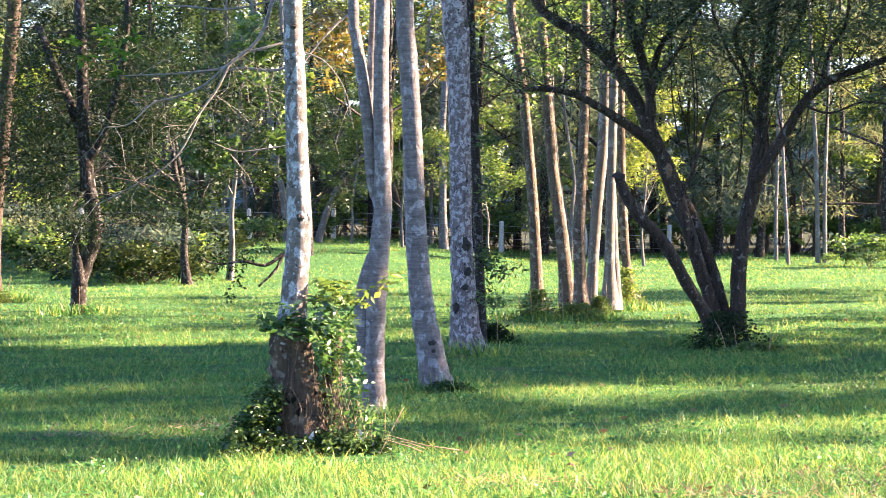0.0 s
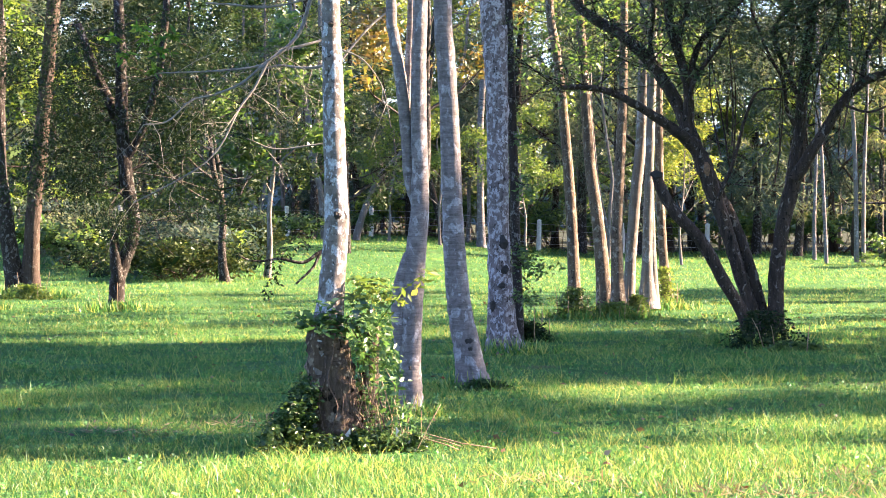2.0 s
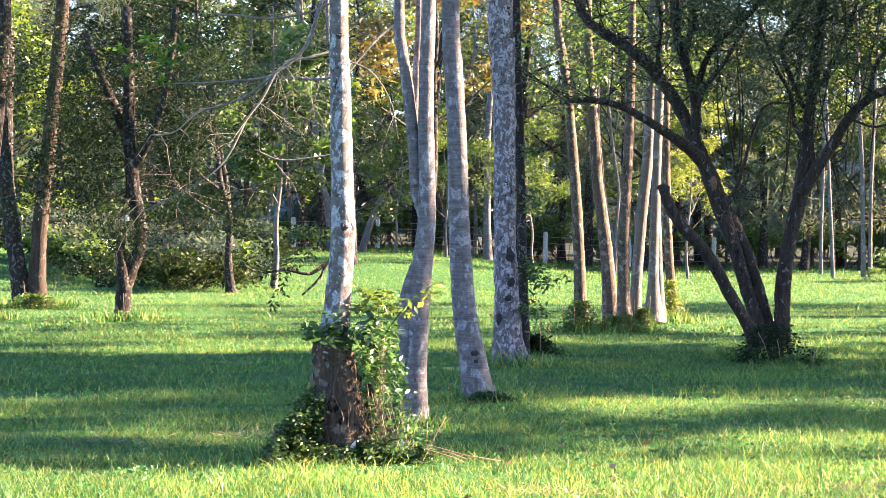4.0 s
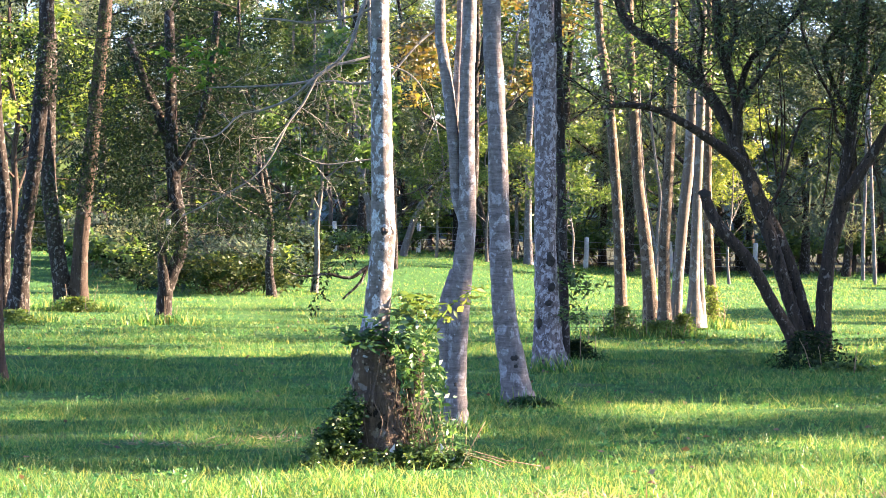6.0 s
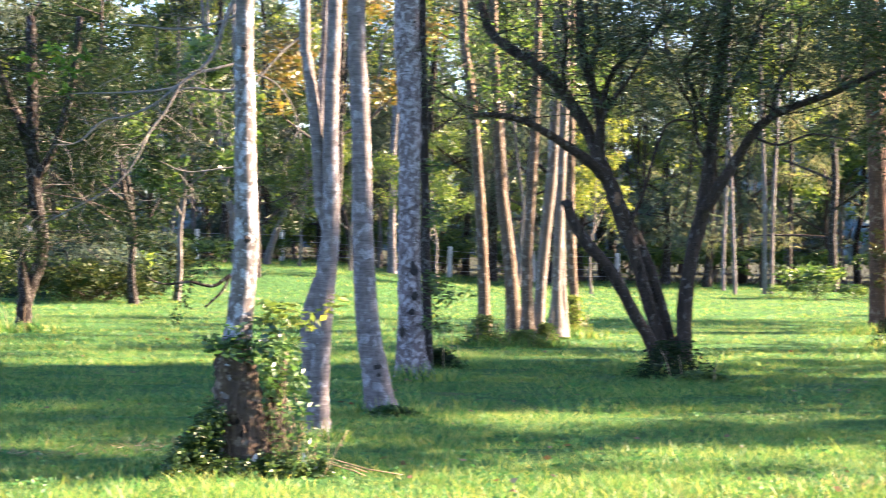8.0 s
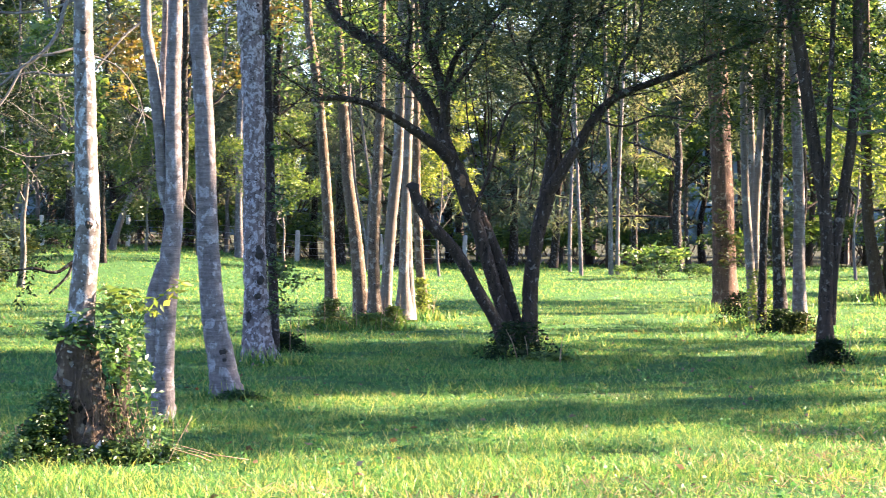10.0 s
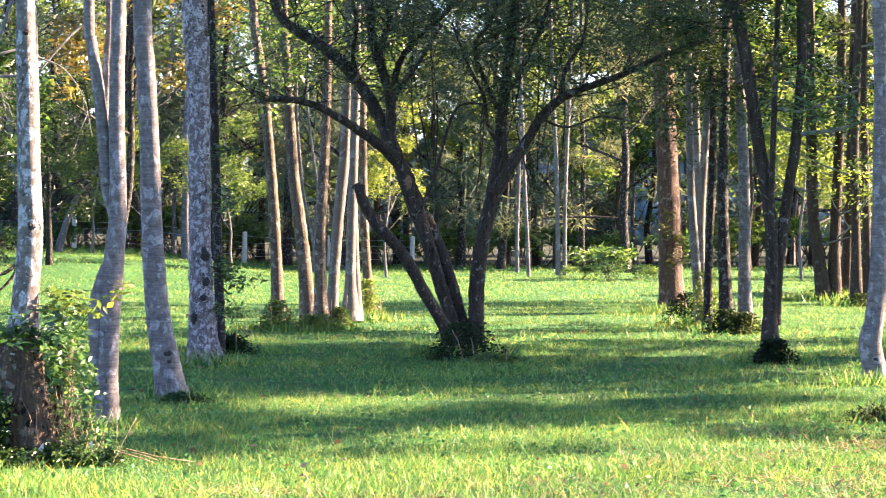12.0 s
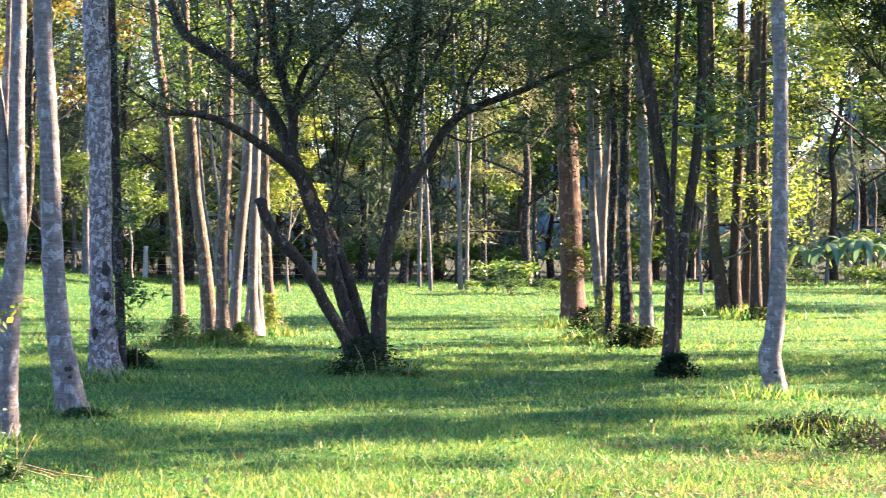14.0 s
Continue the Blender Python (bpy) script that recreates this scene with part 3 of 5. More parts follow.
for k, S in enumerate(CL):
    S = rise(S, 10.5 + 0.4 * (k % 3))
    t, o = hero("slim_tree", "slim brown trunk in a clump, sun along one side" if k in (0, 1, 2, 6) else "slim tan trunk in a sunlit clump, weeds at its foot", M_OLIVE if k in (0, 1, 2, 6) else M_TAN, [S], G1, sides=10, flare=0.2)
    top_crown(t, o, rng, S[-1], 2.6, M_LEAF, M_TAN, 5, 0.16, 32)
    if k % 2 == 0:
        side_leaves(t, o, S, 3.6, 6.0, 5, 1.0, 22, 0.1, M_LEAF)

# many-stemmed dark tree with leaning limbs
stems = [
    [(3.51, 26.80, 0.00, 0.170), (3.55, 26.80, 0.44, 0.099), (3.56, 26.80, 0.85, 0.095), (3.63, 26.80, 1.40, 0.088), (3.75, 26.80, 1.94, 0.099), (3.82, 26.80, 2.48, 0.075), (3.86, 26.80, 2.96, 0.068), (3.92, 26.80, 3.57, 0.065), (3.98, 26.80, 4.11, 0.058)],
    [(3.26, 26.50, 0.02, 0.128), (3.12, 26.50, 0.36, 0.081), (2.89, 26.40, 0.73, 0.074), (2.61, 26.30, 1.20, 0.073), (2.30, 26.20, 1.53, 0.070), (2.13, 26.20, 1.80, 0.066), (2.07, 26.20, 1.99, 0.063)],
    [(3.38, 26.80, 0.00, 0.136), (3.25, 26.80, 0.41, 0.082), (3.10, 26.80, 0.85, 0.082), (2.93, 26.80, 1.40, 0.082), (2.79, 26.80, 1.77, 0.095), (2.69, 26.80, 2.08, 0.105), (2.58, 26.80, 2.33, 0.088), (2.49, 26.80, 2.58, 0.075), (2.49, 26.80, 2.96, 0.061), (2.42, 26.80, 3.30, 0.058), (2.29, 26.80, 3.70, 0.058), (2.23, 26.80, 4.11, 0.051)],
    [(3.44, 26.90, -0.01, 0.116), (3.40, 26.90, 0.30, 0.089), (3.30, 26.90, 0.71, 0.075), (3.17, 26.90, 1.12, 0.075), (3.01, 26.90, 1.50, 0.072), (2.84, 26.90, 1.84, 0.072), (2.72, 26.90, 2.06, 0.082)],
]
limbs = [
    [(2.55, 26.70, 2.33, 0.088), (2.37, 26.60, 2.48, 0.067), (2.12, 26.50, 2.64, 0.054), (1.84, 26.30, 2.80, 0.047), (1.57, 26.20, 2.93, 0.040), (1.33, 26.10, 2.99, 0.036), (1.06, 26.00, 3.00, 0.030), (0.84, 25.90, 2.96, 0.023)],
    [(2.54, 26.80, 2.42, 0.082), (2.36, 26.90, 2.86, 0.075), (2.13, 27.00, 3.24, 0.069), (1.89, 27.00, 3.52, 0.069), (1.62, 27.10, 3.74, 0.062), (1.35, 27.20, 3.91, 0.059), (1.15, 27.30, 4.12, 0.055), (1.05, 27.40, 4.44, 0.052)],
    [(3.75, 26.70, 1.95, 0.088), (3.92, 26.60, 2.24, 0.074), (4.10, 26.60, 2.53, 0.067), (4.27, 26.50, 2.84, 0.061), (4.49, 26.40, 3.07, 0.054), (4.77, 26.30, 3.20, 0.047), (5.15, 26.20, 3.34, 0.040), (5.66, 26.10, 3.58, 0.033), (6.16, 26.00, 3.77, 0.026)],
    [(3.86, 26.80, 2.82, 0.033), (3.67, 27.00, 3.31, 0.029), (3.56, 27.20, 3.74, 0.027), (3.78, 27.30, 4.09, 0.025), (3.88, 27.30, 4.43, 0.021)],
    [(2.49, 26.80, 2.62, 0.031), (2.53, 26.60, 3.08, 0.028), (2.79, 26.50, 3.48, 0.026), (3.04, 26.30, 3.93, 0.024)],
    [(2.84, 26.60, 1.73, 0.024), (3.00, 26.50, 2.14, 0.020), (3.13, 26.40, 2.67, 0.018), (3.27, 26.30, 2.97, 0.014), (3.56, 26.20, 2.99, 0.010)],
    [(3.88, 26.80, 3.09, 0.029), (4.13, 26.90, 3.51, 0.025), (4.35, 27.00, 3.99, 0.023), (4.48, 27.00, 4.40, 0.021)],
    [(2.49, 26.80, 2.90, 0.045), (2.55, 26.85, 3.35, 0.040), (2.66, 26.90, 3.62, 0.036), (2.86, 26.95, 3.86, 0.032), (3.14, 27.00, 4.10, 0.027), (3.35, 27.00, 4.40, 0.022)],
    [(2.43, 26.80, 3.25, 0.036), (2.36, 26.70, 3.60, 0.032), (2.44, 26.60, 3.95, 0.028), (2.40, 26.50, 4.35, 0.023)],
    [(2.13, 27.00, 3.24, 0.034), (2.05, 27.10, 3.60, 0.030), (2.10, 27.20, 4.00, 0.026), (2.02, 27.20, 4.40, 0.022)],
    [(3.82, 26.80, 2.50, 0.030), (3.66, 26.70, 2.78, 0.026), (3.60, 26.60, 3.10, 0.022), (3.40, 26.50, 3.45, 0.018), (3.20, 26.50, 3.95, 0.014)],
    [(4.49, 26.40, 3.07, 0.030), (4.58, 26.50, 3.45, 0.026), (4.80, 26.60, 3.80, 0.022), (4.86, 26.60, 4.30, 0.018)],
    [(4.27, 26.50, 2.84, 0.018), (4.57, 26.30, 2.73, 0.014), (4.95, 26.20, 2.86, 0.012), (5.40, 26.10, 2.79, 0.008)],
]
for k in range(14):
    x0, y0, z0 = rng.uniform(2.7, 4.6), rng.uniform(26.2, 27.2), rng.uniform(1.9, 2.7)
    limbs.append([(x0 + 0.10 * sin(3.1 * f + k) + 0.22 * f * sin(k * 1.7), y0 + 0.1 * f, z0 + f * 1.9, 0.011 - 0.006 * f) for f in np.linspace(0, 1, 5)])
stems = [rise(s, 7.5) if s[-1][2] > 4.0 else s for s in stems]
t, o = hero("many_stemmed_tree", "dark many-stemmed tree, leaning limbs and thin fine foliage", M_MOSSY, stems, rough=0.11, limbs=limbs)
paths, tips = [], []
for s in stems[:1] + stems[2:3] + limbs[:13]:
    c = smooth_path(s, 6)
    for i in range(8, len(c), 2):
        if c[i, 2] > 2.9:
            d = rng.standard_normal(3)
            d[2] = abs(d[2]) * 0.6 + 0.2
            sprout(rng, c[i, :3], d, rng.uniform(0.5, 1.2), min(c[i, 3] * 0.4, 0.012), 1, paths, tips, 0.5, (2, 4))
tb = Tubes().twigs(paths)
tagged(part("twig_work", tb.mesh("twig_work", o), M_DARK, t), kind="stuff")
tips = np.array(tips)
tips = tips[(tips[:, 0] > 2.6) | (rng.uniform(0, 1, len(tips)) < 0.5)]
crown_at(t, o, rng, tips, 0.44, 44, 0.06, M_FINE, "thin dark grey-green leaves", 0.28, 0.8)
# hanging sprays of fine leaves between the upper limbs
spray = np.stack([rng.uniform(2.3, 6.3, 420), rng.uniform(25.6, 28.2, 420), rng.uniform(2.15, 4.6, 420)], -1)
low_edge = 2.35 + 0.5 * patchy(spray[:, 0], spray[:, 1], 1.3, 4) + 0.10 * np.abs(spray[:, 0] - 4.0)
spray = spray[(spray[:, 2] > low_edge) & (rng.uniform(0, 1, len(spray)) < 0.25 + 0.4 * (spray[:, 2] - 2.2))]
part("hanging_sprays", fine_leaf_mesh("hanging_sprays", puff(rng, spray, 0.36, 38, 0.75), 0.08, rng, 0.2, 0.5, origin=o), M_FINE, t, "fine dark drooping leaves")



# ---- trees of the wood: a few kinds, each built once ----
def wood_tree(name, label, seed, height, trunk_r, clear, reach, leaf_mat, bark_mat, size, per, radius, limbs=9, aspect=0.45, squash=0.6, droop=0.25, lean=0.4, depth=2, up=0.2, category="tree", forks=(2, 4)):
    r = np.random.default_rng(seed)
    t = thing(name, (0, 0, 0), label, category)
    n = 7
    ax = r.standard_normal(2) * lean
    pts = [(ax[0] * (i / n) ** 1.5 + r.standard_normal() * 0.07 * (i > 0), ax[1] * (i / n) ** 1.5 + r.standard_normal() * 0.07 * (i > 0), -0.1 + height * 0.85 * i / n, trunk_r * (1.25 if i == 0 else 1) * (1 - 0.7 * i / n)) for i in range(n + 1)]
    c = smooth_path(pts, 4)
    part("trunk", Tubes().add(c, 9, 0.06, seed, 0.2).mesh("trunk"), bark_mat, t)
    paths, tips = [], []
    for k in range(limbs):
        h = clear + (0.98 - clear) * (k + 0.5) / limbs
        i = min(int(h * (len(c) - 1)), len(c) - 1)
        a = k * 2.4 + r.uniform(-0.5, 0.5)
        sprout(r, c[i, :3], (cos(a), sin(a), r.uniform(0.0, 0.5) + up), reach * (1.15 - 0.6 * (h - clear) / (1 - clear)) * r.uniform(0.6, 1.1), c[i, 3] * 0.55, depth, paths, tips, forks=forks, up=up)
    tb = Tubes().twigs(paths)
    tagged(part("twig_work", tb.mesh("twig_work"), bark_mat, t), kind="stuff")
    cc = puff(r, np.array(tips), radius * 0.8, int(per * 1.5), squash)
    part("crown", fine_leaf_mesh("crown", cc, size * 0.85, r, aspect * 1.1, droop), leaf_mat, t)
    return t


def bush(name, label, seed, radius, height, leaf_mat, size, count, aspect=0.45):
    r = np.random.default_rng(seed)
    t = thing(name, (0, 0, 0), label, "bush")
    paths, tips = [], []
    for k in range(9):
        a = r.uniform(0, tau)
        sprout(r, (cos(a) * radius * 0.25, sin(a) * radius * 0.25, -0.05), (cos(a) * radius, sin(a) * radius, height * 1.2), (radius + height) * 0.6, 0.007 * (radius + height), 1, paths, tips, 0.5)
    tb = Tubes().twigs(paths)
    tagged(part("stem_work", tb.mesh("stem_work"), M_BROWN, t), kind="stuff")
    tips = np.array(tips)
    tips[:, 2] = np.clip(tips[:, 2], 0.05, height)
    part("foliage", fine_leaf_mesh("foliage", puff(r, tips, radius * 0.36, max(8, 2 * count // len(tips)), 0.7), size * 0.85, r, aspect * 1.1), leaf_mat, t)
    return t


KINDS = {
    "broad": [wood_tree("leafy_tree", "leafy green tree with a thin trunk", 100 + k, 10 + k, 0.13, 0.22, 3.0, m, M_BROWN, 0.2, 36, 0.8, 10) for k, m in enumerate((M_LEAF, M_LEAF_LIGHT, M_LEAF))],
    "pine": [wood_tree("feathery_tree", "tall tree with feathery foliage, grey-green with haze in its colour", 120 + k, 13 + k, 0.14, 0.15, 2.2, M_NEEDLE, M_DARK, 0.26, 70, 0.8, 17, 0.09, 0.9, 0.8, 0.3, 1, 0.1) for k in range(2)],
    "pale": [wood_tree("pale_stemmed_tree", "slender tree with a pale sinuous stem", 130 + k, 9 + k, 0.10, 0.35, 2.2, m, M_TAN, 0.2, 26, 0.7, 8, lean=0.9) for k, m in enumerate((M_LEAF, M_LEAF_DARK))],
}
used = set()


def plant(kind, k, x, y, s=1.0, turn=None, group="trees of the wood"):
    src = KINDS[kind][k % len(KINDS[kind])]
    m = pose(x, y, gz(x, y), 0, 0, turn if turn is not None else rng.uniform(0, 360)) @ Matrix.Diagonal((s, s, s * rng.uniform(0.9, 1.1), 1))
    if src.name in used:
        ob = copy_thing(src, m)
    else:
        used.add(src.name)
        src.matrix_basis = m
        ob = src
        return ob
    ob.scale = (s, s, s)
    return ob


# two of three thickets take the haze-tinted needle colour, to look lighter
KINDS["thicket"] = [bush("thicket", "dense undergrowth at the wood's edge, partly in pale haze-tinted leaf colour", 150 + k, 2.2, 2.6 + k, m, 0.27, 1050) for k, m in enumerate((M_NEEDLE, M_LEAF, M_NEEDLE))]
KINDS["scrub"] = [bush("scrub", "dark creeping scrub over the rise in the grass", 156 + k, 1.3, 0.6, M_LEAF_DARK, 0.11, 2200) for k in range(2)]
KINDS["low"] = [bush("low_bush", "low leafy green bush in the grass", 160 + k, 1.0, 0.8, m, 0.14, 700) for k, m in enumerate((M_LEAF,))]
for row, (y, step, kinds) in enumerate(((58, 7, ("pale", "broad")), (68, 5.5, ("pale", "broad", "pine")), (78, 8, ("pine", "broad", "pale")), (90, 7, ("pine", "broad", "pine")), (104, 9, ("broad", "pine")))):
    x = -0.3 * y - 4
    while x < 0.44 * y + 8:
        yy = y + rng.uniform(-4, 4)
        open_lane = 1.0 < x - 0.05 * y < 2.5 and y < 62
        sunny = -7 < x < 14 and y < 72
        if not open_lane and not sunny and not (x > 8 and y < 76):
            plant(kinds[rng.integers(0, len(kinds))], int(rng.integers(0, 3)), x + rng.uniform(-1.5, 1.5), yy, rng.uniform(0.8, 1.25))
        x += step * rng.uniform(0.7, 1.3)

for y, step in ((87, 4.6), (104, 4.6)):
    x = -0.3 * y - 4
    while x < 0.44 * y + 8:
        if y > 90 or x < 3:
            plant("thicket", int(rng.integers(0, 3)), x, y + rng.uniform(-4, 4), rng.uniform(0.8, 1.5), group="undergrowth")
        x += step * rng.uniform(0.6, 1.3)

for x in np.arange(-30, 44, 2.3):
    plant("thicket", 1 + int(rng.integers(0, 2)), x + rng.uniform(-0.8, 0.8), 81.5 + rng.uniform(-1.5, 2.5), rng.uniform(0.3, 0.55), group="undergrowth")

for x in np.arange(-27, 22, 1.9):
    plant("low", 0, x + rng.uniform(-0.7, 0.7), 82 + 2.5 * sin(x) - 0.25 * max(x - 5, 0), rng.uniform(1.0, 2.0), group="undergrowth")

for k, (x, y, sc) in enumerate(((13, 82, 1.1), (17, 88, 1.2), (21, 81, 1.1), (25, 90, 1.3), (29, 84, 1.2), (33, 92, 1.3), (37, 86, 1.2), (9, 90, 1.2), (38, 96, 1.3))):
    plant("pine" if k % 2 else "broad", 2 - k % 2, x, y, sc)
for k, (x, y) in enumerate(((2.2, 66), (4.4, 72), (6.2, 65), (0.5, 76), (10.5, 74), (14, 70), (-5.5, 72), (-2.5, 79), (-8.5, 85), (-12, 76), (0.8, 57), (2.7, 60), (-1.7, 60), (4.0, 56.5), (-3.6, 64), (7.4, 60))):
    back = (y + 17) / y if y < 70 else 1.0
    plant("pine", k, x * back, y * back, back * (0.8 + 0.05 * (k % 7)))
# crown colour darkened so it reads as a shaded mass even in sun
KINDS["shady"] = [wood_tree("dark_leafy_tree", "leafy tree on the grassy bank, shade put into its dark leaf colour", 108, 10, 0.12, 0.25, 2.6, M_LEAF_DARK, M_DARK, 0.15, 40, 0.75, 9)]
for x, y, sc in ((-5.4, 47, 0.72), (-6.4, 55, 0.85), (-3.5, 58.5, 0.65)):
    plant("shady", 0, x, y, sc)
for k, (x, y, sc) in enumerate(((-8.75, 54.35, 0.9), (-7.54, 50.84, 1.0), (-6.51, 48.50, 1.0), (-6.32, 52.54, 0.9), (-10.73, 58.38, 1.0), (-6.43, 58.38, 0.9), (-9.80, 57.32, 1.0), (-7.47, 58.38, 1.1), (-11.68, 59.48, 1.1), (-8.44, 59.48, 1.2), (-5.73, 65.68, 1.0))):
    plant("scrub", k, x, y, sc, group="undergrowth")
for x, y, sc in ((-6.76, 48.50, 0.42), (-6.22, 49.64, 0.36), (-9.66, 54.82, 0.42), (-6.58, 58.38, 0.4), (-8.77, 56.29, 0.4), (-11.17, 58.38, 0.45)):
    plant("thicket", 0, x, y, sc, group="undergrowth")

plant("pale", 0, -4.8, 50, 0.72)
KINDS["stem"] = [wood_tree("slender_pale_tree", "slender tree with a pale bare stem, deep in the wood", 140 + k, 11 + k, 0.075, 0.62, 1.8, m, M_TAN, 0.17, 24, 0.6, 6, lean=0.7) for k, m in enumerate((M_LEAF, M_NEEDLE, M_LEAF_LIGHT))]
for k in range(52):
    y = 79.5 + 17 * ((k * 0.618) % 1)
    plant("stem", k, (-0.27 + 0.68 * (k + rng.uniform(0, 1)) / 52) * y, y, rng.uniform(0.75, 1.25))
for x, y, sc in ((12.4, 74, 0.8), (15.3, 78, 0.85), (8.6, 77, 0.75), (19.5, 76, 0.9), (23.5, 82, 1.0)):
    plant("broad", 1, x, y, sc)
for k, (x, y) in enumerate(((-18.5, 74), (-14.2, 71), (-20.5, 67), (-11, 69))):
    plant("shady", 0, x, y, 1.05)
KINDS["russet"] = [wood_tree("russet_tree", "tall tree with sunlit russet and green leaves", 190, 10, 0.12, 0.4, 2.6, M_LEAF_RED, M_DARK, 0.15, 36, 0.7, 9)]
plant("russet", 0, -1.5, 50, 1.0)

KINDS["sapling"] = [wood_tree("leafy_sapling", "young tree with sunlit yellow-green leaves", 195 + k, 6 + k, 0.05, 0.28, 1.5, M_LEAF_LIGHT, M_TAN, 0.10, 34, 0.5, 9) for k in range(2)]
for k, (x, y, sc) in enumerate(((-2.8, 68, 0.9), (5.6, 62, 0.8), (1.3, 62, 0.8), (17.5, 62, 0.9), (-1.2, 66, 0.85))):
    plant("sapling", k, x, y, sc)
KINDS["high"] = [wood_tree("spreading_tree", "spreading tree with layered dark green boughs", 205, 9, 0.14, 0.42, 3.4, M_LEAF_DARK, M_DARK, 0.13, 44, 0.7, 9, squash=0.35)]
for x, y, sc in ((13.59, 34.37, 0.8), (16.59, 43.88, 0.95)):
    plant("high", 0, x, y, sc)

# unseen trees and undergrowth added behind the camera; they block the low sky
for k in range(9):
    plant("broad" if k % 2 else "pine", k, -26 + 6.5 * k + rng.uniform(-1.5, 1.5), -11 - 5 * (k % 2), 1.15)
    plant("thicket", k, -24 + 6 * k, -9, 1.3, group="undergrowth")

# unseen trees added outside the view to the right, so their crowns shade the glade
KINDS["tall"] = [wood_tree("tall_leafy_tree", "unseen tall leafy tree, added so its high crown shades the glade", 215 + k, 11.5, 0.15, 0.42, 3.2, M_LEAF, M_BROWN, 0.2, 40, 0.8, 10) for k in range(2)]
for k, (x, y, sc) in enumerate(((14.3, 28.6, 1.15), (15.8, 27.0, 1.1), (16.5, 31.0, 1.3), (17.5, 26.3, 1.3), (18.5, 28.4, 1.15), (12.6, 20.5, 0.85))):
    plant("tall", k, x, y, sc)
for x, y, s in ((15.8, 30.5, 0.6), (26, 29.5, 1.1), (29, 54, 1.0), (36, 68, 1.1)):
    plant("broad", int(rng.integers(0, 3)), x, y, s)


def foot_creeper(x, y, r0, h, mat, seed, label, dry=0):
    """Creepers and weeds hugging a trunk's foot."""
    r = np.random.default_rng(seed)
    o = np.array([x, y, gz(x, y)])
    t = thing("foot_creeper", tuple(o), label, "creeper", "creepers at the trees' feet")
    n = int(2200 * (0.5 + r0))
    z = h * r.uniform(0, 1, n) ** 1.6
    a, d = r.uniform(0, tau, n), r0 * (1 - 0.65 * z / h) * r.uniform(0.45, 1.05, n)
    d = d * (1 + 0.35 * np.sin(a * 3 + seed))
    c = np.stack([np.cos(a) * d, np.sin(a) * d * 0.8, z], -1)
    part("foliage", leaf_mesh("foliage", c, 0.052, r, 0.45, 0.3), mat, t)
    for k in range(dry):
        b = r.uniform(0, tau)
        p = np.array([cos(b), sin(b) * 0.8, 0]) * r0 * 0.8
        q = p * r.uniform(0.9, 1.5) + np.array([0, 0, r.uniform(0.15, 0.5)])
        part("dry_stalk", Tubes().add(np.array([(*p, 0.005), (*((p + q) / 2 + [0, 0, 0.05]), 0.004), (*q, 0.003)]), 4, 0, k).mesh("dry_stalk"), M_STRAW, t)


IVY, WEED = "dark creeper leaves hugging a trunk's foot", "sunlit weeds and dry stalks round a trunk's foot"
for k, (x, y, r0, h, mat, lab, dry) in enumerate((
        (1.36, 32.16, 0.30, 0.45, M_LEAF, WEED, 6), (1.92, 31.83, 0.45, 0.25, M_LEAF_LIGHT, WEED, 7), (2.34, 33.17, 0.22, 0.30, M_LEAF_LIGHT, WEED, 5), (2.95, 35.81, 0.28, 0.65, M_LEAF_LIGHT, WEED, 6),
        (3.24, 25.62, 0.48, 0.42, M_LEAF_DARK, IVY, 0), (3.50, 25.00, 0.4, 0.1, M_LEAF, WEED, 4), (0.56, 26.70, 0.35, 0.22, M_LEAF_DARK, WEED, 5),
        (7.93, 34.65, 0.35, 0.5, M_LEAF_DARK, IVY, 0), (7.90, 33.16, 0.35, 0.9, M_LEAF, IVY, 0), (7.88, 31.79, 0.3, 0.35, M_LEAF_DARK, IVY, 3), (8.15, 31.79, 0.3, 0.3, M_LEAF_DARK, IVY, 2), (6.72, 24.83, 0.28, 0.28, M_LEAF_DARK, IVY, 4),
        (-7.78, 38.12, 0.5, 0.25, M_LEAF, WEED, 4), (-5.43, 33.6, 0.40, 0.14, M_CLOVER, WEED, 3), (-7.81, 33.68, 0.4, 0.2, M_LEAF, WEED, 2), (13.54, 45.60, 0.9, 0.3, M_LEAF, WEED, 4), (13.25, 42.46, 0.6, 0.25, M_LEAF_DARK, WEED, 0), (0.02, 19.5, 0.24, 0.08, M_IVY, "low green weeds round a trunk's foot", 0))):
    foot_creeper(x, y, r0, h, mat, 500 + k, lab, dry)
for k, (x, y, s) in enumerate(((10.89, 61.23, 0.38), (11.58, 60.18, 0.45), (12.72, 61.51, 0.42), (12.72, 59.22, 0.4), (-10.07, 54.82, 1.1), (-8.99, 52.54, 1.0), (-7.66, 51.68, 1.0), (-6.68, 49.25, 0.9), (-11.11, 57.32, 1.0), (-6.60, 54.82, 0.9), (-5.66, 63.05, 0.8), (-4.37, 76.90, 0.8), (22.93, 63.08, 0.8), (22.20, 68.33, 0.7), (11.94, 63.06, 0.9))):
    plant("low", 0, x, y, s, group="low bushes")

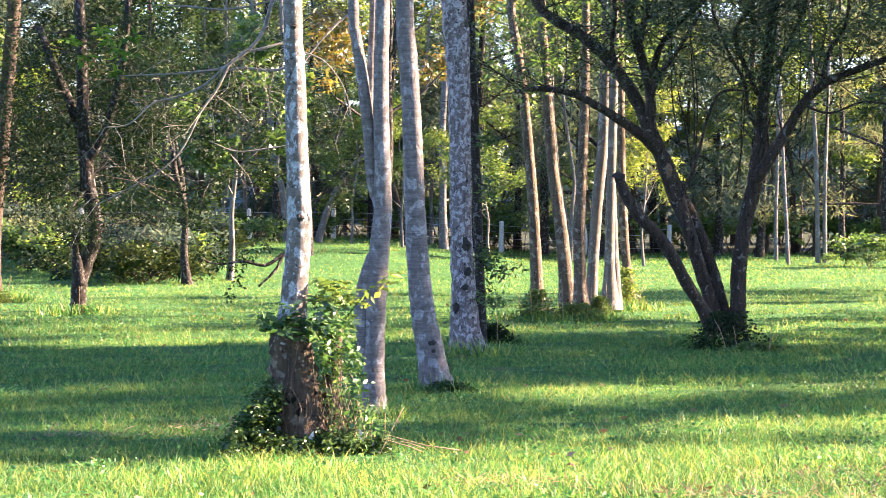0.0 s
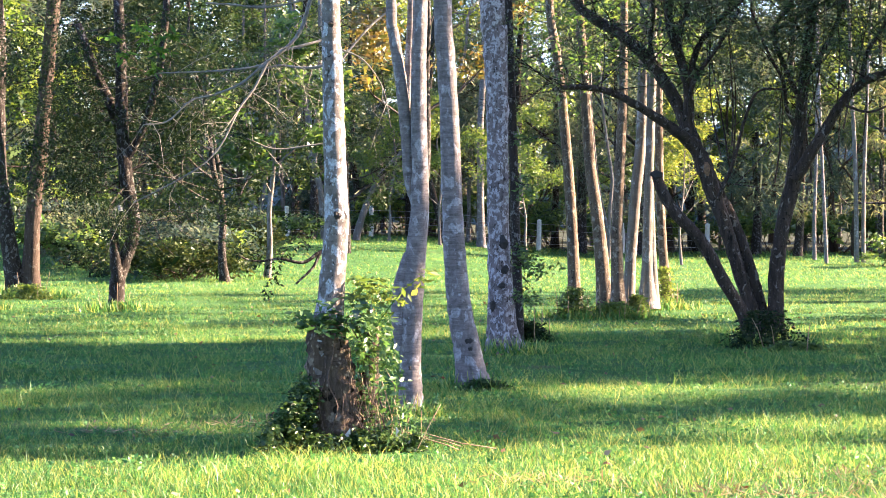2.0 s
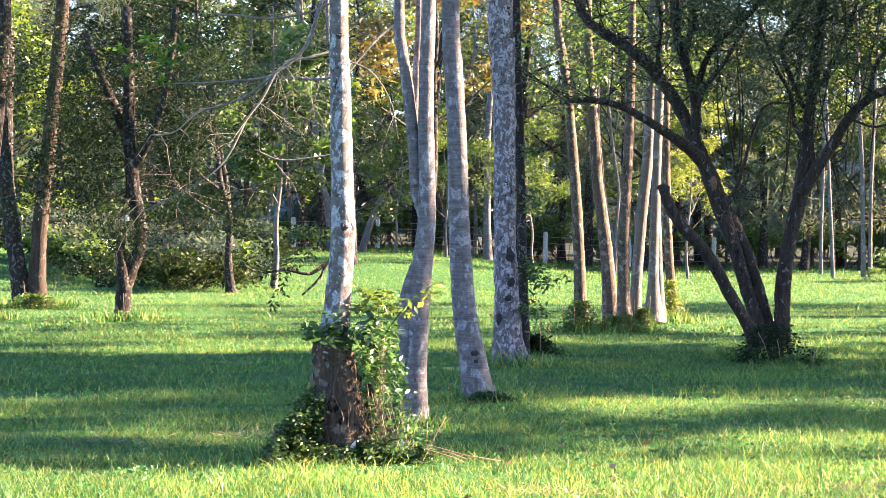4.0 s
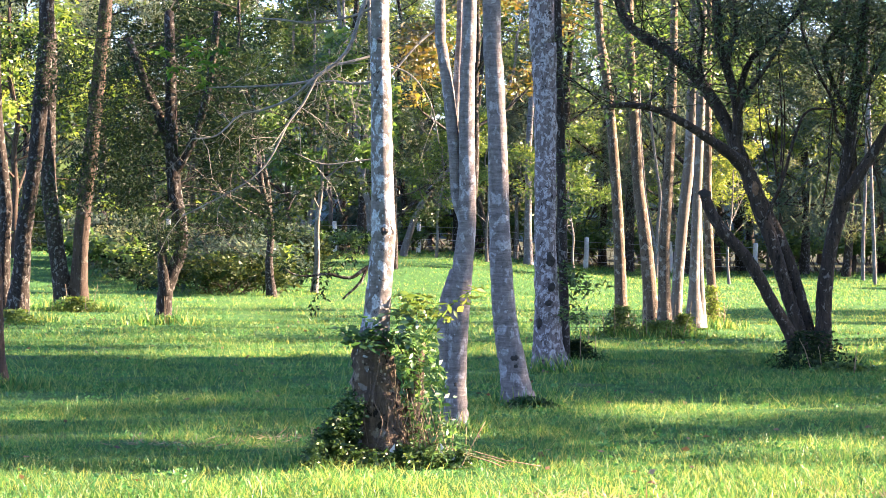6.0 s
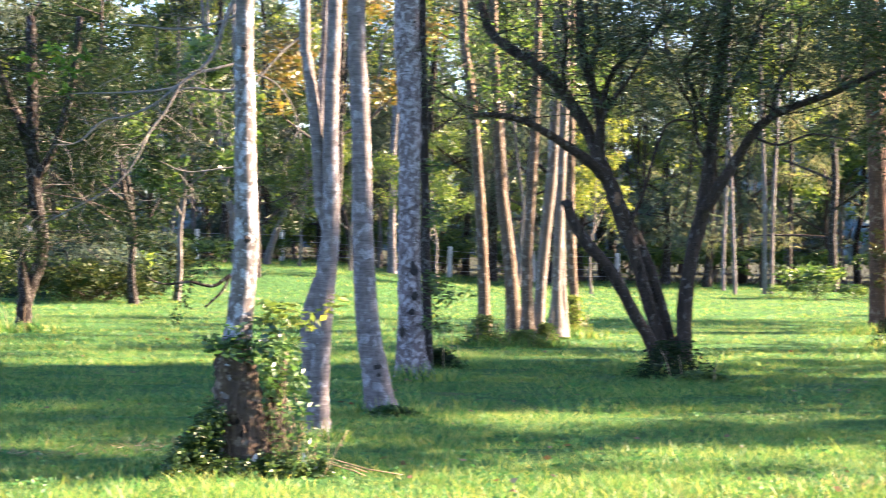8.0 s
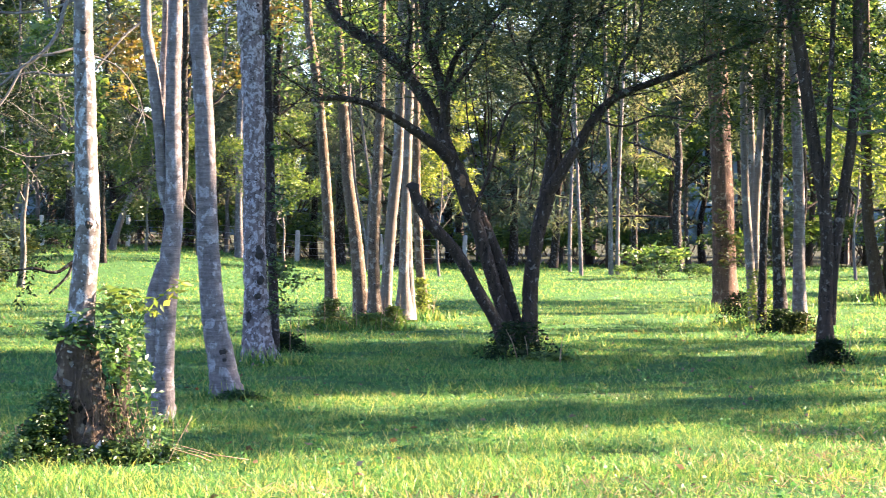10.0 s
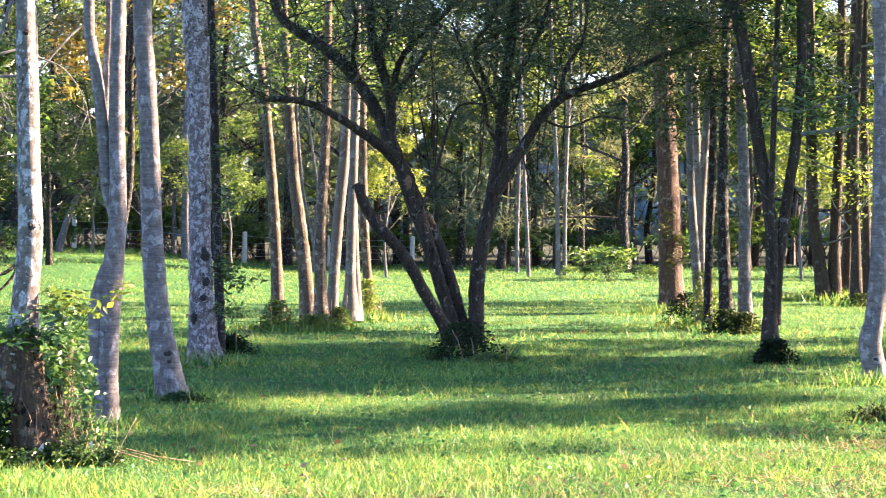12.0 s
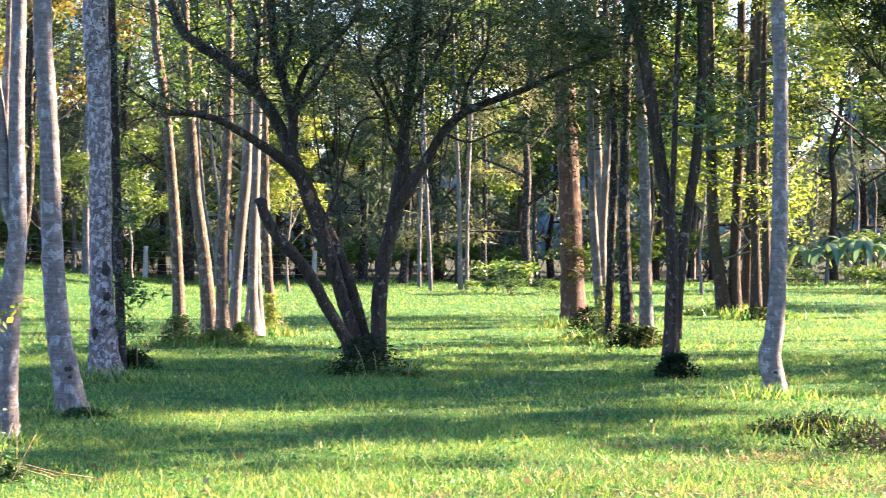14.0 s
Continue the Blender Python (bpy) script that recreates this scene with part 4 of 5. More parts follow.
# ---- distant wood that closes the view, paled and blued to stand for haze ----
def distant_wood():
    xs, zs = np.linspace(-130, 150, 281), np.linspace(-1, 1, 26)
    top = 11.5 + 2.2 * np.sin(xs * 0.21) + 1.6 * np.sin(xs * 0.53 + 1) + 1.2 * np.sin(xs * 1.7) + 0.8 * np.sin(xs * 3.1 + 2)
    X, K = np.meshgrid(xs, np.linspace(0, 1, 26))
    r = np.random.default_rng(5)
    Z = K * top[None, :] - 0.5
    Y = 165 - 6 * np.cos(K * 2.2) + 1.6 * np.sin(X * 0.9 + 4 * K) + 1.3 * np.sin(X * 2.3 + K * 9) + r.standard_normal(X.shape) * 0.7
    nx = len(xs)
    i = np.arange((nx - 1) * 25)
    a = (i // (nx - 1)) * nx + i % (nx - 1)
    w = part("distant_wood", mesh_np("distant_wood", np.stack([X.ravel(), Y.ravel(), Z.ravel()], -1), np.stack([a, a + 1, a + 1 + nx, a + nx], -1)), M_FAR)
    tagged(w, "distant wood closing the far side of the glade, haze painted into its colour", "backdrop", kind="structure")


distant_wood()

# ---- trees that come into view on the right ----
S = [(8.65, 38.90, -0.02, 0.257), (8.62, 38.90, 0.39, 0.207), (8.58, 38.90, 1.30, 0.197), (8.54, 38.90, 2.30, 0.188), (8.49, 38.90, 3.31, 0.178), (8.43, 38.90, 4.32, 0.178), (8.34, 38.90, 5.32, 0.168), (8.28, 38.90, 5.83, 0.168)]
S = rise(S, 11)
t, o = hero("red_barked_tree", "straight reddish-brown trunk with russet shoots, sunlit on one side", M_RED, [S], flare=0.2, rough=0.07)
top_crown(t, o, rng, S[-1], 3.4, M_LEAF, M_DARK, 7, 0.14, 70)
# foliage below the crown takes the darker copy, shade painted into its leaves
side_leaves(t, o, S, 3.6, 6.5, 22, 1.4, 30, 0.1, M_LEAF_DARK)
shoots = np.array([(8.49, 38.60, 1.75), (8.56, 38.60, 1.40), (8.64, 38.60, 1.10), (8.41, 38.60, 1.50), (8.53, 38.60, 0.90), (8.74, 38.70, 1.30)])
tagged(part("young_growth", leaf_mesh("young_growth", puff(rng, shoots, 0.17, 40, 1.0), 0.1, rng, 0.4, origin=o), M_LEAF_RED, t, "russet young leaves"), kind="stuff")
CR = [
    ([(7.88, 33.40, 0.04, 0.085), (7.78, 33.40, 1.08, 0.068), (7.70, 33.40, 2.21, 0.059), (7.66, 33.40, 3.34, 0.055), (7.62, 33.40, 5.24, 0.051)], M_TAN),
    ([(8.03, 33.80, 0.00, 0.077), (7.96, 33.80, 1.34, 0.064), (7.99, 33.80, 2.39, 0.064), (8.05, 33.80, 3.36, 0.060), (8.12, 33.80, 4.42, 0.051), (8.14, 33.80, 5.29, 0.047)], M_TAN),
    ([(8.08, 34.50, 0.08, 0.070), (8.13, 34.50, 1.15, 0.061), (8.08, 34.50, 2.23, 0.061), (8.02, 34.50, 3.30, 0.057), (7.96, 34.50, 5.36, 0.053)], M_TAN),
    ([(7.89, 33.00, 0.02, 0.075), (7.90, 33.00, 1.18, 0.059), (7.94, 33.00, 2.38, 0.059), (7.93, 33.00, 3.66, 0.050), (7.78, 33.00, 5.20, 0.046)], M_DARK),
    ([(8.07, 32.50, -0.02, 0.124), (8.02, 32.50, 0.93, 0.095), (7.98, 32.50, 1.94, 0.087), (7.99, 32.50, 3.13, 0.078), (8.01, 32.50, 4.31, 0.070), (8.02, 32.50, 5.16, 0.066)], M_DARK),
    ([(8.43, 32.80, -0.03, 0.125), (8.40, 32.80, 0.92, 0.096), (8.39, 32.80, 1.95, 0.087), (8.33, 32.80, 3.15, 0.083), (8.26, 32.80, 4.34, 0.075), (8.22, 32.80, 5.19, 0.067)], M_GREY),
]
for k, (S, m) in enumerate(CR):
    S = rise(S, 9.5 + 0.5 * (k % 3))
    t, o = hero("slim_tree", "slim trunk in a dense clump with weeds at its foot", m, [S], "slim trunks in a dense clump", sides=10, flare=0.2)
    top_crown(t, o, rng, S[-1], 2.8, M_LEAF, M_DARK, 5, 0.15, 36, 0.3)
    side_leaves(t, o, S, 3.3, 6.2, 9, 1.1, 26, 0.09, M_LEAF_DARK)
stems = [
    [(6.84, 25.30, -0.00, 0.180), (6.81, 25.30, 0.29, 0.109), (6.81, 25.30, 0.82, 0.083), (6.82, 25.30, 1.34, 0.077), (6.77, 25.30, 1.87, 0.077), (6.67, 25.30, 2.40, 0.077), (6.58, 25.30, 2.93, 0.077), (6.50, 25.30, 3.45, 0.077), (6.39, 25.30, 3.98, 0.077), (6.30, 25.30, 4.37, 0.077)],
    [(6.87, 25.30, 0.42, 0.064), (6.89, 25.30, 0.95, 0.058), (6.94, 25.30, 1.48, 0.061), (7.01, 25.30, 2.01, 0.061), (7.08, 25.30, 2.47, 0.064), (7.12, 25.30, 2.94, 0.058), (7.15, 25.30, 3.60, 0.055), (7.13, 25.30, 4.39, 0.051)],
    [(6.78, 25.20, 2.00, 0.035), (6.80, 25.20, 2.79, 0.035), (6.82, 25.20, 3.58, 0.032), (6.84, 25.20, 4.37, 0.029)],
]
limbs = [
    [(7.10, 25.30, 2.64, 0.033), (7.29, 25.20, 2.66, 0.027), (7.56, 25.10, 2.70, 0.023), (7.87, 25.00, 2.80, 0.019), (8.25, 24.90, 2.77, 0.014)],
    [(6.77, 25.30, 2.96, 0.017), (7.06, 25.00, 2.89, 0.016), (7.34, 24.80, 3.01, 0.014), (7.61, 24.60, 3.12, 0.010)],
    [(7.12, 25.30, 2.66, 0.019), (6.96, 25.50, 2.74, 0.017), (6.92, 25.60, 2.85, 0.015)],
]
stems = [rise(x, 8.0) for x in stems]
t, o = hero("forked_dark_tree", "dark slender tree forked low into two mossy stems", M_MOSSY, stems, rough=0.07, limbs=limbs, limb_material=M_TWIG)
top_crown(t, o, rng, stems[0][-1], 3.8, M_LEAF, M_DARK, 7, 0.17, 60, 0.4)
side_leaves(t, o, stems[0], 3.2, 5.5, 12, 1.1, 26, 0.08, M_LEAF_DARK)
side_leaves(t, o, limbs[1], 2.4, 4.0, 8, 0.7, 22, 0.08, M_LEAF)
S = [(6.98, 21.80, -0.02, 0.138), (6.95, 21.80, 0.18, 0.116), (6.91, 21.80, 0.40, 0.116), (6.95, 21.80, 0.64, 0.100), (6.98, 21.80, 1.04, 0.091), (7.00, 21.80, 1.73, 0.086), (7.00, 21.80, 2.59, 0.080), (6.99, 21.80, 3.34, 0.075), (6.96, 21.80, 4.03, 0.072)]
S = rise(S, 8.5)
t, o = hero("grey_tree", "slender ringed grey trunk with a bulge low down", M_GREY, [S], flare=0.15)
top_crown(t, o, rng, S[-1], 3.6, M_LEAF, M_GREY, 7, 0.17, 55)
CF = [
    [(13.22, 45.00, 0.02, 0.194), (13.07, 45.00, 0.92, 0.137), (12.94, 45.00, 1.86, 0.126), (12.88, 45.00, 3.63, 0.114), (12.83, 45.00, 5.86, 0.103)],
    [(13.42, 45.00, -0.00, 0.171), (13.41, 45.00, 1.04, 0.126), (13.44, 45.00, 2.10, 0.114), (13.51, 45.00, 4.23, 0.103), (13.51, 45.00, 6.59, 0.091)],
    [(13.79, 45.50, -0.02, 0.150), (13.83, 45.50, 1.03, 0.115), (13.87, 45.50, 2.11, 0.104), (13.90, 45.50, 4.26, 0.092), (13.95, 45.50, 6.65, 0.081)],
    [(13.27, 43.00, -0.02, 0.142), (13.25, 43.00, 1.29, 0.098), (13.20, 43.00, 2.98, 0.093), (13.23, 43.00, 4.68, 0.082), (13.30, 43.00, 6.37, 0.076)],
    [(13.67, 43.50, -0.04, 0.121), (13.63, 43.50, 1.29, 0.094), (13.57, 43.50, 3.00, 0.083), (13.53, 43.50, 4.72, 0.077), (13.53, 43.50, 6.43, 0.072)],
]
for k, S in enumerate(CF):
    S = rise(S, 9 + 0.4 * k)
    t, o = hero("brown_tree", "brown trunk in a far clump, yellow-green leaves about it", M_BROWN, [S], "far clump of brown trunks", sides=9, flare=0.2)
    c = smooth_path(S, 4)
    paths, tips = [], []
    for i in range(5, len(c), 2):
        a = rng.uniform(0, tau)
        sprout(rng, c[i, :3], (cos(a), sin(a), 0.3), rng.uniform(0.8, 2.0), 0.03, 1, paths, tips)
    tb = Tubes().twigs(paths)
    tagged(part("twig_work", tb.mesh("twig_work", o), M_TWIG, t), kind="stuff")
    crown_at(t, o, rng, np.array(tips), 0.5, 44, 0.115, M_LEAF_LIGHT)

# ---- trees on the left ----
PL = [
    ([(-8.31, 40.00, -0.06, 0.203), (-8.42, 40.00, 0.47, 0.152), (-8.55, 40.00, 1.29, 0.142), (-8.67, 40.00, 2.20, 0.137), (-8.70, 40.00, 3.33, 0.132), (-8.67, 40.00, 4.55, 0.127), (-8.77, 40.00, 5.57, 0.122)], M_DARK),
    ([(-8.11, 40.00, -0.04, 0.183), (-8.09, 40.00, 0.68, 0.142), (-8.05, 40.00, 1.50, 0.132), (-7.96, 40.00, 2.42, 0.132), (-7.86, 40.00, 3.34, 0.127), (-7.77, 40.00, 4.36, 0.122), (-7.66, 40.00, 5.58, 0.112)], M_BROWN),
    ([(-8.08, 35.00, -0.04, 0.178), (-8.00, 35.00, 0.78, 0.133), (-7.96, 35.00, 1.50, 0.124), (-7.82, 35.00, 2.39, 0.115), (-7.73, 35.00, 3.47, 0.120), (-7.66, 35.00, 4.36, 0.120), (-7.65, 35.00, 5.08, 0.115)], M_DARK),
    ([(-8.38, 35.50, -0.07, 0.135), (-8.41, 35.50, 0.77, 0.108), (-8.38, 35.50, 1.67, 0.099), (-8.45, 35.50, 2.40, 0.099), (-8.55, 35.50, 3.31, 0.090), (-8.60, 35.50, 5.12, 0.081)], M_DARK),
    ([(-5.04, 21.20, -0.03, 0.091), (-5.07, 21.20, 0.34, 0.070), (-5.09, 21.20, 0.88, 0.067), (-5.13, 21.20, 1.53, 0.065), (-5.19, 21.20, 2.62, 0.059), (-5.24, 21.20, 3.70, 0.054)], M_BROWN),
]
for k, (S, m) in enumerate(PL):
    S = rise(S, 9.0 if k < 4 else 6.5)
    t, o = hero("brown_trunk_tree", "brown-barked tree, sun on one side of its trunk", m, [S], flare=0.3, rough=0.07, sides=12)
    top_crown(t, o, rng, S[-1], 3.2, M_LEAF, M_DARK, 6, 0.16, 42, 0.4)

# small dark tree with a sawn stub and drooping dark foliage
stems = [
    [(-5.58, 34.00, -0.02, 0.147), (-5.57, 34.00, 0.22, 0.116), (-5.55, 34.00, 0.48, 0.116), (-5.45, 34.00, 0.78, 0.104), (-5.33, 34.00, 1.08, 0.095), (-5.31, 34.00, 1.43, 0.095), (-5.42, 34.00, 2.03, 0.104), (-5.48, 34.00, 2.72, 0.095), (-5.50, 34.00, 3.58, 0.086), (-5.54, 34.00, 4.79, 0.069)],
    [(-5.53, 33.90, 0.44, 0.095), (-5.57, 33.90, 0.74, 0.086), (-5.59, 33.90, 1.08, 0.073), (-5.59, 33.90, 1.27, 0.069)],
    [(-5.48, 34.10, 2.55, 0.069), (-5.70, 34.10, 3.20, 0.074), (-5.91, 34.10, 3.67, 0.069), (-6.18, 34.10, 4.38, 0.061)],
    [(-5.47, 34.00, 2.20, 0.060), (-5.12, 34.00, 2.89, 0.060), (-4.90, 34.00, 3.75, 0.056), (-4.79, 34.00, 4.79, 0.052)],
]
t, o = hero("small_dark_tree", "small dark tree with a sawn pale stub and drooping dark foliage", M_DARK, stems, rough=0.08)
paths, tips = [], []
for s in (stems[0], stems[2], stems[3]):
    c = smooth_path(s, 6)
    for i in range(26 if s is stems[0] else 5, len(c), 1):
        a = rng.uniform(0, tau)
        sprout(rng, c[i, :3], (cos(a) * 1.3, sin(a), rng.uniform(-0.5, 0.3)), rng.uniform(0.8, 1.9), 0.012, 1, paths, tips, 0.5, (2, 4), -0.12)
tb = Tubes().twigs(paths)
tagged(part("twig_work", tb.mesh("twig_work", o), M_DARK, t), kind="stuff")
tips = np.array(tips)
tips = tips[tips[:, 2] > 1.15 + 0.25 * np.abs(tips[:, 0] - o[0])]
crown_at(t, o, rng, tips, 0.42, 95, 0.07, M_LEAF_DARK, "drooping dark leaves", 0.3, 0.9, 0.6)

# tree behind the pale trunk, with a long bare drooping bough
S = [(-2.01, 30.00, -0.01, 0.152), (-1.96, 30.00, 0.61, 0.076), (-1.95, 30.00, 1.37, 0.072), (-1.95, 30.00, 2.51, 0.069), (-1.98, 30.00, 3.65, 0.069), (-2.02, 30.00, 4.71, 0.069), (-2.06, 30.00, 5.77, 0.061)]
BO = [
    [(-2.02, 30.00, 4.79, 0.031), (-2.14, 29.80, 4.69, 0.031), (-2.26, 29.60, 4.37, 0.028), (-2.38, 29.50, 3.95, 0.028), (-2.56, 29.40, 3.70, 0.025), (-2.85, 29.30, 3.47, 0.021), (-3.14, 29.20, 3.21, 0.019), (-3.50, 29.10, 3.05, 0.016), (-3.78, 29.00, 2.97, 0.014), (-4.07, 28.90, 2.70, 0.011), (-4.37, 28.80, 2.65, 0.009)],
    [(-1.98, 30.00, 3.91, 0.021), (-2.14, 29.80, 3.82, 0.019), (-2.39, 29.60, 3.73, 0.019), (-2.65, 29.50, 3.65, 0.019), (-2.90, 29.40, 3.46, 0.019), (-3.36, 29.20, 3.38, 0.014), (-3.79, 29.10, 3.35, 0.011), (-4.25, 29.00, 3.33, 0.007)],
    [(-2.81, 29.30, 3.49, 0.019), (-2.97, 29.20, 3.15, 0.016), (-3.16, 29.10, 2.87, 0.014), (-3.37, 29.00, 2.42, 0.011), (-3.62, 28.90, 2.13, 0.009), (-4.01, 28.80, 1.89, 0.009), (-4.48, 28.70, 1.64, 0.007)],
    [(-1.99, 30.20, 3.70, 0.021), (-2.14, 30.30, 3.52, 0.019), (-2.42, 30.40, 3.49, 0.019), (-2.74, 30.50, 3.53, 0.014), (-3.02, 30.60, 3.48, 0.010)],
    [(-1.95, 30.00, 1.07, 0.030), (-2.16, 29.80, 0.98, 0.027), (-2.37, 29.70, 0.85, 0.023), (-2.66, 29.60, 0.90, 0.019), (-2.99, 29.50, 0.87, 0.015), (-3.24, 29.40, 0.96, 0.010)],
    [(-2.15, 29.80, 0.98, 0.022), (-2.23, 29.70, 0.79, 0.019), (-2.45, 29.60, 0.57, 0.012)],
    [(-3.65, 29.50, 4.29, 0.012), (-3.33, 29.60, 4.28, 0.014), (-2.90, 29.80, 4.26, 0.014), (-2.38, 29.90, 4.37, 0.016), (-2.01, 30.00, 4.56, 0.019)],
    [(-1.93, 30.00, 3.50, 0.014), (-1.64, 30.20, 3.89, 0.014), (-1.42, 30.40, 4.14, 0.017), (-1.12, 30.60, 4.39, 0.019)],
    [(-1.93, 30.00, 3.73, 0.012), (-1.59, 30.10, 3.58, 0.010), (-1.33, 30.20, 3.21, 0.007), (-1.22, 30.30, 2.68, 0.007)],
    [(-1.99, 30.50, 2.49, 0.012), (-2.34, 30.40, 2.43, 0.012), (-2.80, 30.30, 2.38, 0.010), (-3.17, 30.20, 2.52, 0.007)],
]
t, o = hero("bare_boughed_tree", "slim tree with long bare drooping grey boughs", M_TWIG, [S], sides=10, limbs=BO[:4] + BO[6:], limb_material=M_TWIG)
for k, b in enumerate(BO[4:6]):
    part("limb", Tubes().add(smooth_path(b, 5), 8, 0.06, seed=k).mesh("limb", o), M_DARK, t, "dark low limb")
paths, tips = [], []
for s in BO[:4] + BO[6:]:
    c = smooth_path(s, 5)
    for i in range(8, len(c), 2):
        d = rng.standard_normal(3) + np.array([-0.6, 0, -0.7])
        sprout(rng, c[i, :3], d, rng.uniform(0.4, 1.0), 0.006, 2, paths, tips, 0.8, (1, 4), -0.15)
tb = Tubes().twigs(paths)
tagged(part("twig_work", tb.mesh("twig_work", o), M_TWIG, t), kind="stuff")
fresh = np.array([(-4.33, 29.00, 3.79), (-4.18, 29.00, 3.64), (-4.67, 29.10, 3.59), (-4.82, 29.10, 3.80), (-4.03, 29.00, 3.82), (-4.25, 29.00, 3.38), (-4.47, 29.20, 3.97)])
part("sprays", leaf_mesh("sprays", puff(rng, fresh, 0.16, 26, 0.5), 0.13, rng, 0.35, origin=o), M_BROAD, t, "fresh green sprays of leaves")
hang = np.array([(-2.76, 29.50, 0.78), (-2.73, 29.50, 0.63), (-3.02, 29.50, 0.87), (-3.24, 29.40, 0.97), (-2.80, 29.50, 0.44), (-2.60, 29.55, 1.02), (-3.10, 29.40, 1.08), (-2.35, 29.70, 1.10), (-3.35, 29.40, 1.15)])
part("sprays", leaf_mesh("sprays", puff(rng, hang, 0.14, 24, 0.9), 0.08, rng, 0.35, 0.6, origin=o), M_LEAF_DARK, t, "hanging dark leaves")

# pale bare-stemmed trees in the wood
PB = [
    ([[(-4.20, 60.00, 0.53, 0.103), (-4.32, 60.00, 2.06, 0.085), (-4.53, 60.00, 2.66, 0.080), (-4.65, 60.00, 3.58, 0.075), (-4.71, 60.00, 4.64, 0.075), (-4.83, 60.00, 5.55, 0.062), (-5.05, 60.00, 6.31, 0.052), (-5.23, 60.00, 7.83, 0.046)],
      [(-4.50, 60.00, 2.59, 0.062), (-4.41, 60.00, 3.73, 0.062), (-4.47, 60.00, 4.79, 0.062), (-4.32, 60.00, 5.70, 0.057), (-4.35, 60.00, 6.92, 0.052)],
      [(-4.65, 60.00, 4.19, 0.046), (-4.77, 60.00, 4.94, 0.046), (-4.89, 60.00, 5.78, 0.040)]], M_TAN),
    ([[(-2.77, 50.00, 0.99, 0.086), (-2.54, 50.00, 1.70, 0.071), (-2.26, 50.00, 2.26, 0.062), (-1.88, 50.00, 2.69, 0.057), (-1.57, 50.00, 2.97, 0.048), (-1.06, 50.00, 3.75, 0.043)]], M_TAN),
    ([[(-7.20, 72.00, -0.08, 0.096), (-7.27, 72.00, 1.23, 0.082), (-7.45, 72.00, 2.15, 0.075), (-7.56, 72.00, 2.88, 0.069), (-7.63, 72.00, 5.07, 0.055)], [(-7.16, 72.00, 0.69, 0.075), (-7.07, 72.00, 1.78, 0.075), (-6.94, 72.00, 2.70, 0.069), (-6.97, 72.00, 5.43, 0.055)]], M_TAN),
    ([[(0.03, 55.00, 0.51, 0.136), (0.00, 55.00, 1.46, 0.094), (0.00, 55.00, 2.58, 0.089), (-0.01, 55.00, 3.62, 0.084), (0.08, 55.00, 5.36, 0.073), (0.08, 55.00, 6.75, 0.063)]], M_GREY),
    ([[(-0.78, 48.00, 0.75, 0.091), (-0.88, 48.00, 1.36, 0.073), (-1.05, 48.00, 1.97, 0.068), (-1.19, 48.00, 2.57, 0.064), (-1.14, 48.00, 3.67, 0.055), (-1.02, 48.00, 5.37, 0.050)], [(-1.10, 48.00, 2.96, 0.052), (-1.68, 47.80, 2.64, 0.044), (-2.00, 47.60, 2.40, 0.036), (-2.52, 47.40, 1.94, 0.026), (-2.87, 47.20, 1.65, 0.014)]], M_DARK),
    ([[(3.56, 62.00, 0.18, 0.071), (3.59, 62.00, 1.44, 0.053), (3.65, 62.00, 2.39, 0.047), (3.52, 62.00, 3.33, 0.041)], [(3.57, 62.00, 0.81, 0.047), (3.27, 62.00, 2.23, 0.041), (3.18, 62.00, 3.01, 0.035)], [(3.24, 62.00, 2.39, 0.035), (3.05, 62.00, 3.49, 0.030)]], M_TAN),
    ([[(11.13, 66.00, -0.13, 0.082), (11.10, 66.00, 1.23, 0.069), (11.06, 66.00, 2.76, 0.063), (10.93, 66.00, 5.30, 0.057), (10.81, 66.00, 8.01, 0.050)], [(11.32, 66.00, -0.13, 0.075), (11.31, 66.00, 1.40, 0.063), (11.33, 66.00, 2.93, 0.057), (11.44, 66.00, 6.16, 0.050)]], M_TAN),
    ([[(10.48, 70.00, -0.20, 0.067), (10.46, 70.00, 1.20, 0.060), (10.50, 70.00, 2.99, 0.053), (10.53, 70.00, 6.23, 0.046)]], M_GREY),
    ([[(12.95, 72.00, -0.13, 0.110), (12.90, 72.00, 1.20, 0.090), (12.92, 72.00, 3.06, 0.082), (12.85, 72.00, 6.40, 0.069)]], M_DARK),
    ([[(9.92, 64.00, -0.02, 0.061), (9.87, 64.00, 1.11, 0.055), (9.80, 64.00, 2.41, 0.049), (9.67, 64.00, 5.17, 0.042)]], M_GREY),
]
def set_back(stem, k):
    """The same stem k times as far off and as large, about the height of the eye."""
    return [(x * k, y * k, EYE + (z - EYE) * k, r * k) for x, y, z, r in stem]


BEHIND = {0: 1.15, 1: 1.4, 3: 1.25, 4: 1.45, 5: 1.12}
for n_tree, (stems, m) in enumerate(PB):
    stems = [set_back(x, BEHIND.get(n_tree, 1.0)) for x in stems]
    bx, by, bz, br = stems[0][0]
    stems[0] = [(bx, by, min(bz - 0.1, gz(bx, by) - 0.1), br * 1.15)] + stems[0]
    stems = [rise(x, x[-1][2] + 3) if x[-1][2] > x[0][2] + 1 else x for x in stems]
    t, o = hero("pale_stemmed_tree", "slender bare-stemmed tree at the edge of the wood", m, stems, "bare stems at the wood's edge", sides=8)
    top_crown(t, o, rng, stems[0][-1], 2.6, M_LEAF_LIGHT if m is M_TAN else M_LEAF, m, 5, 0.18, 30, 0.2)

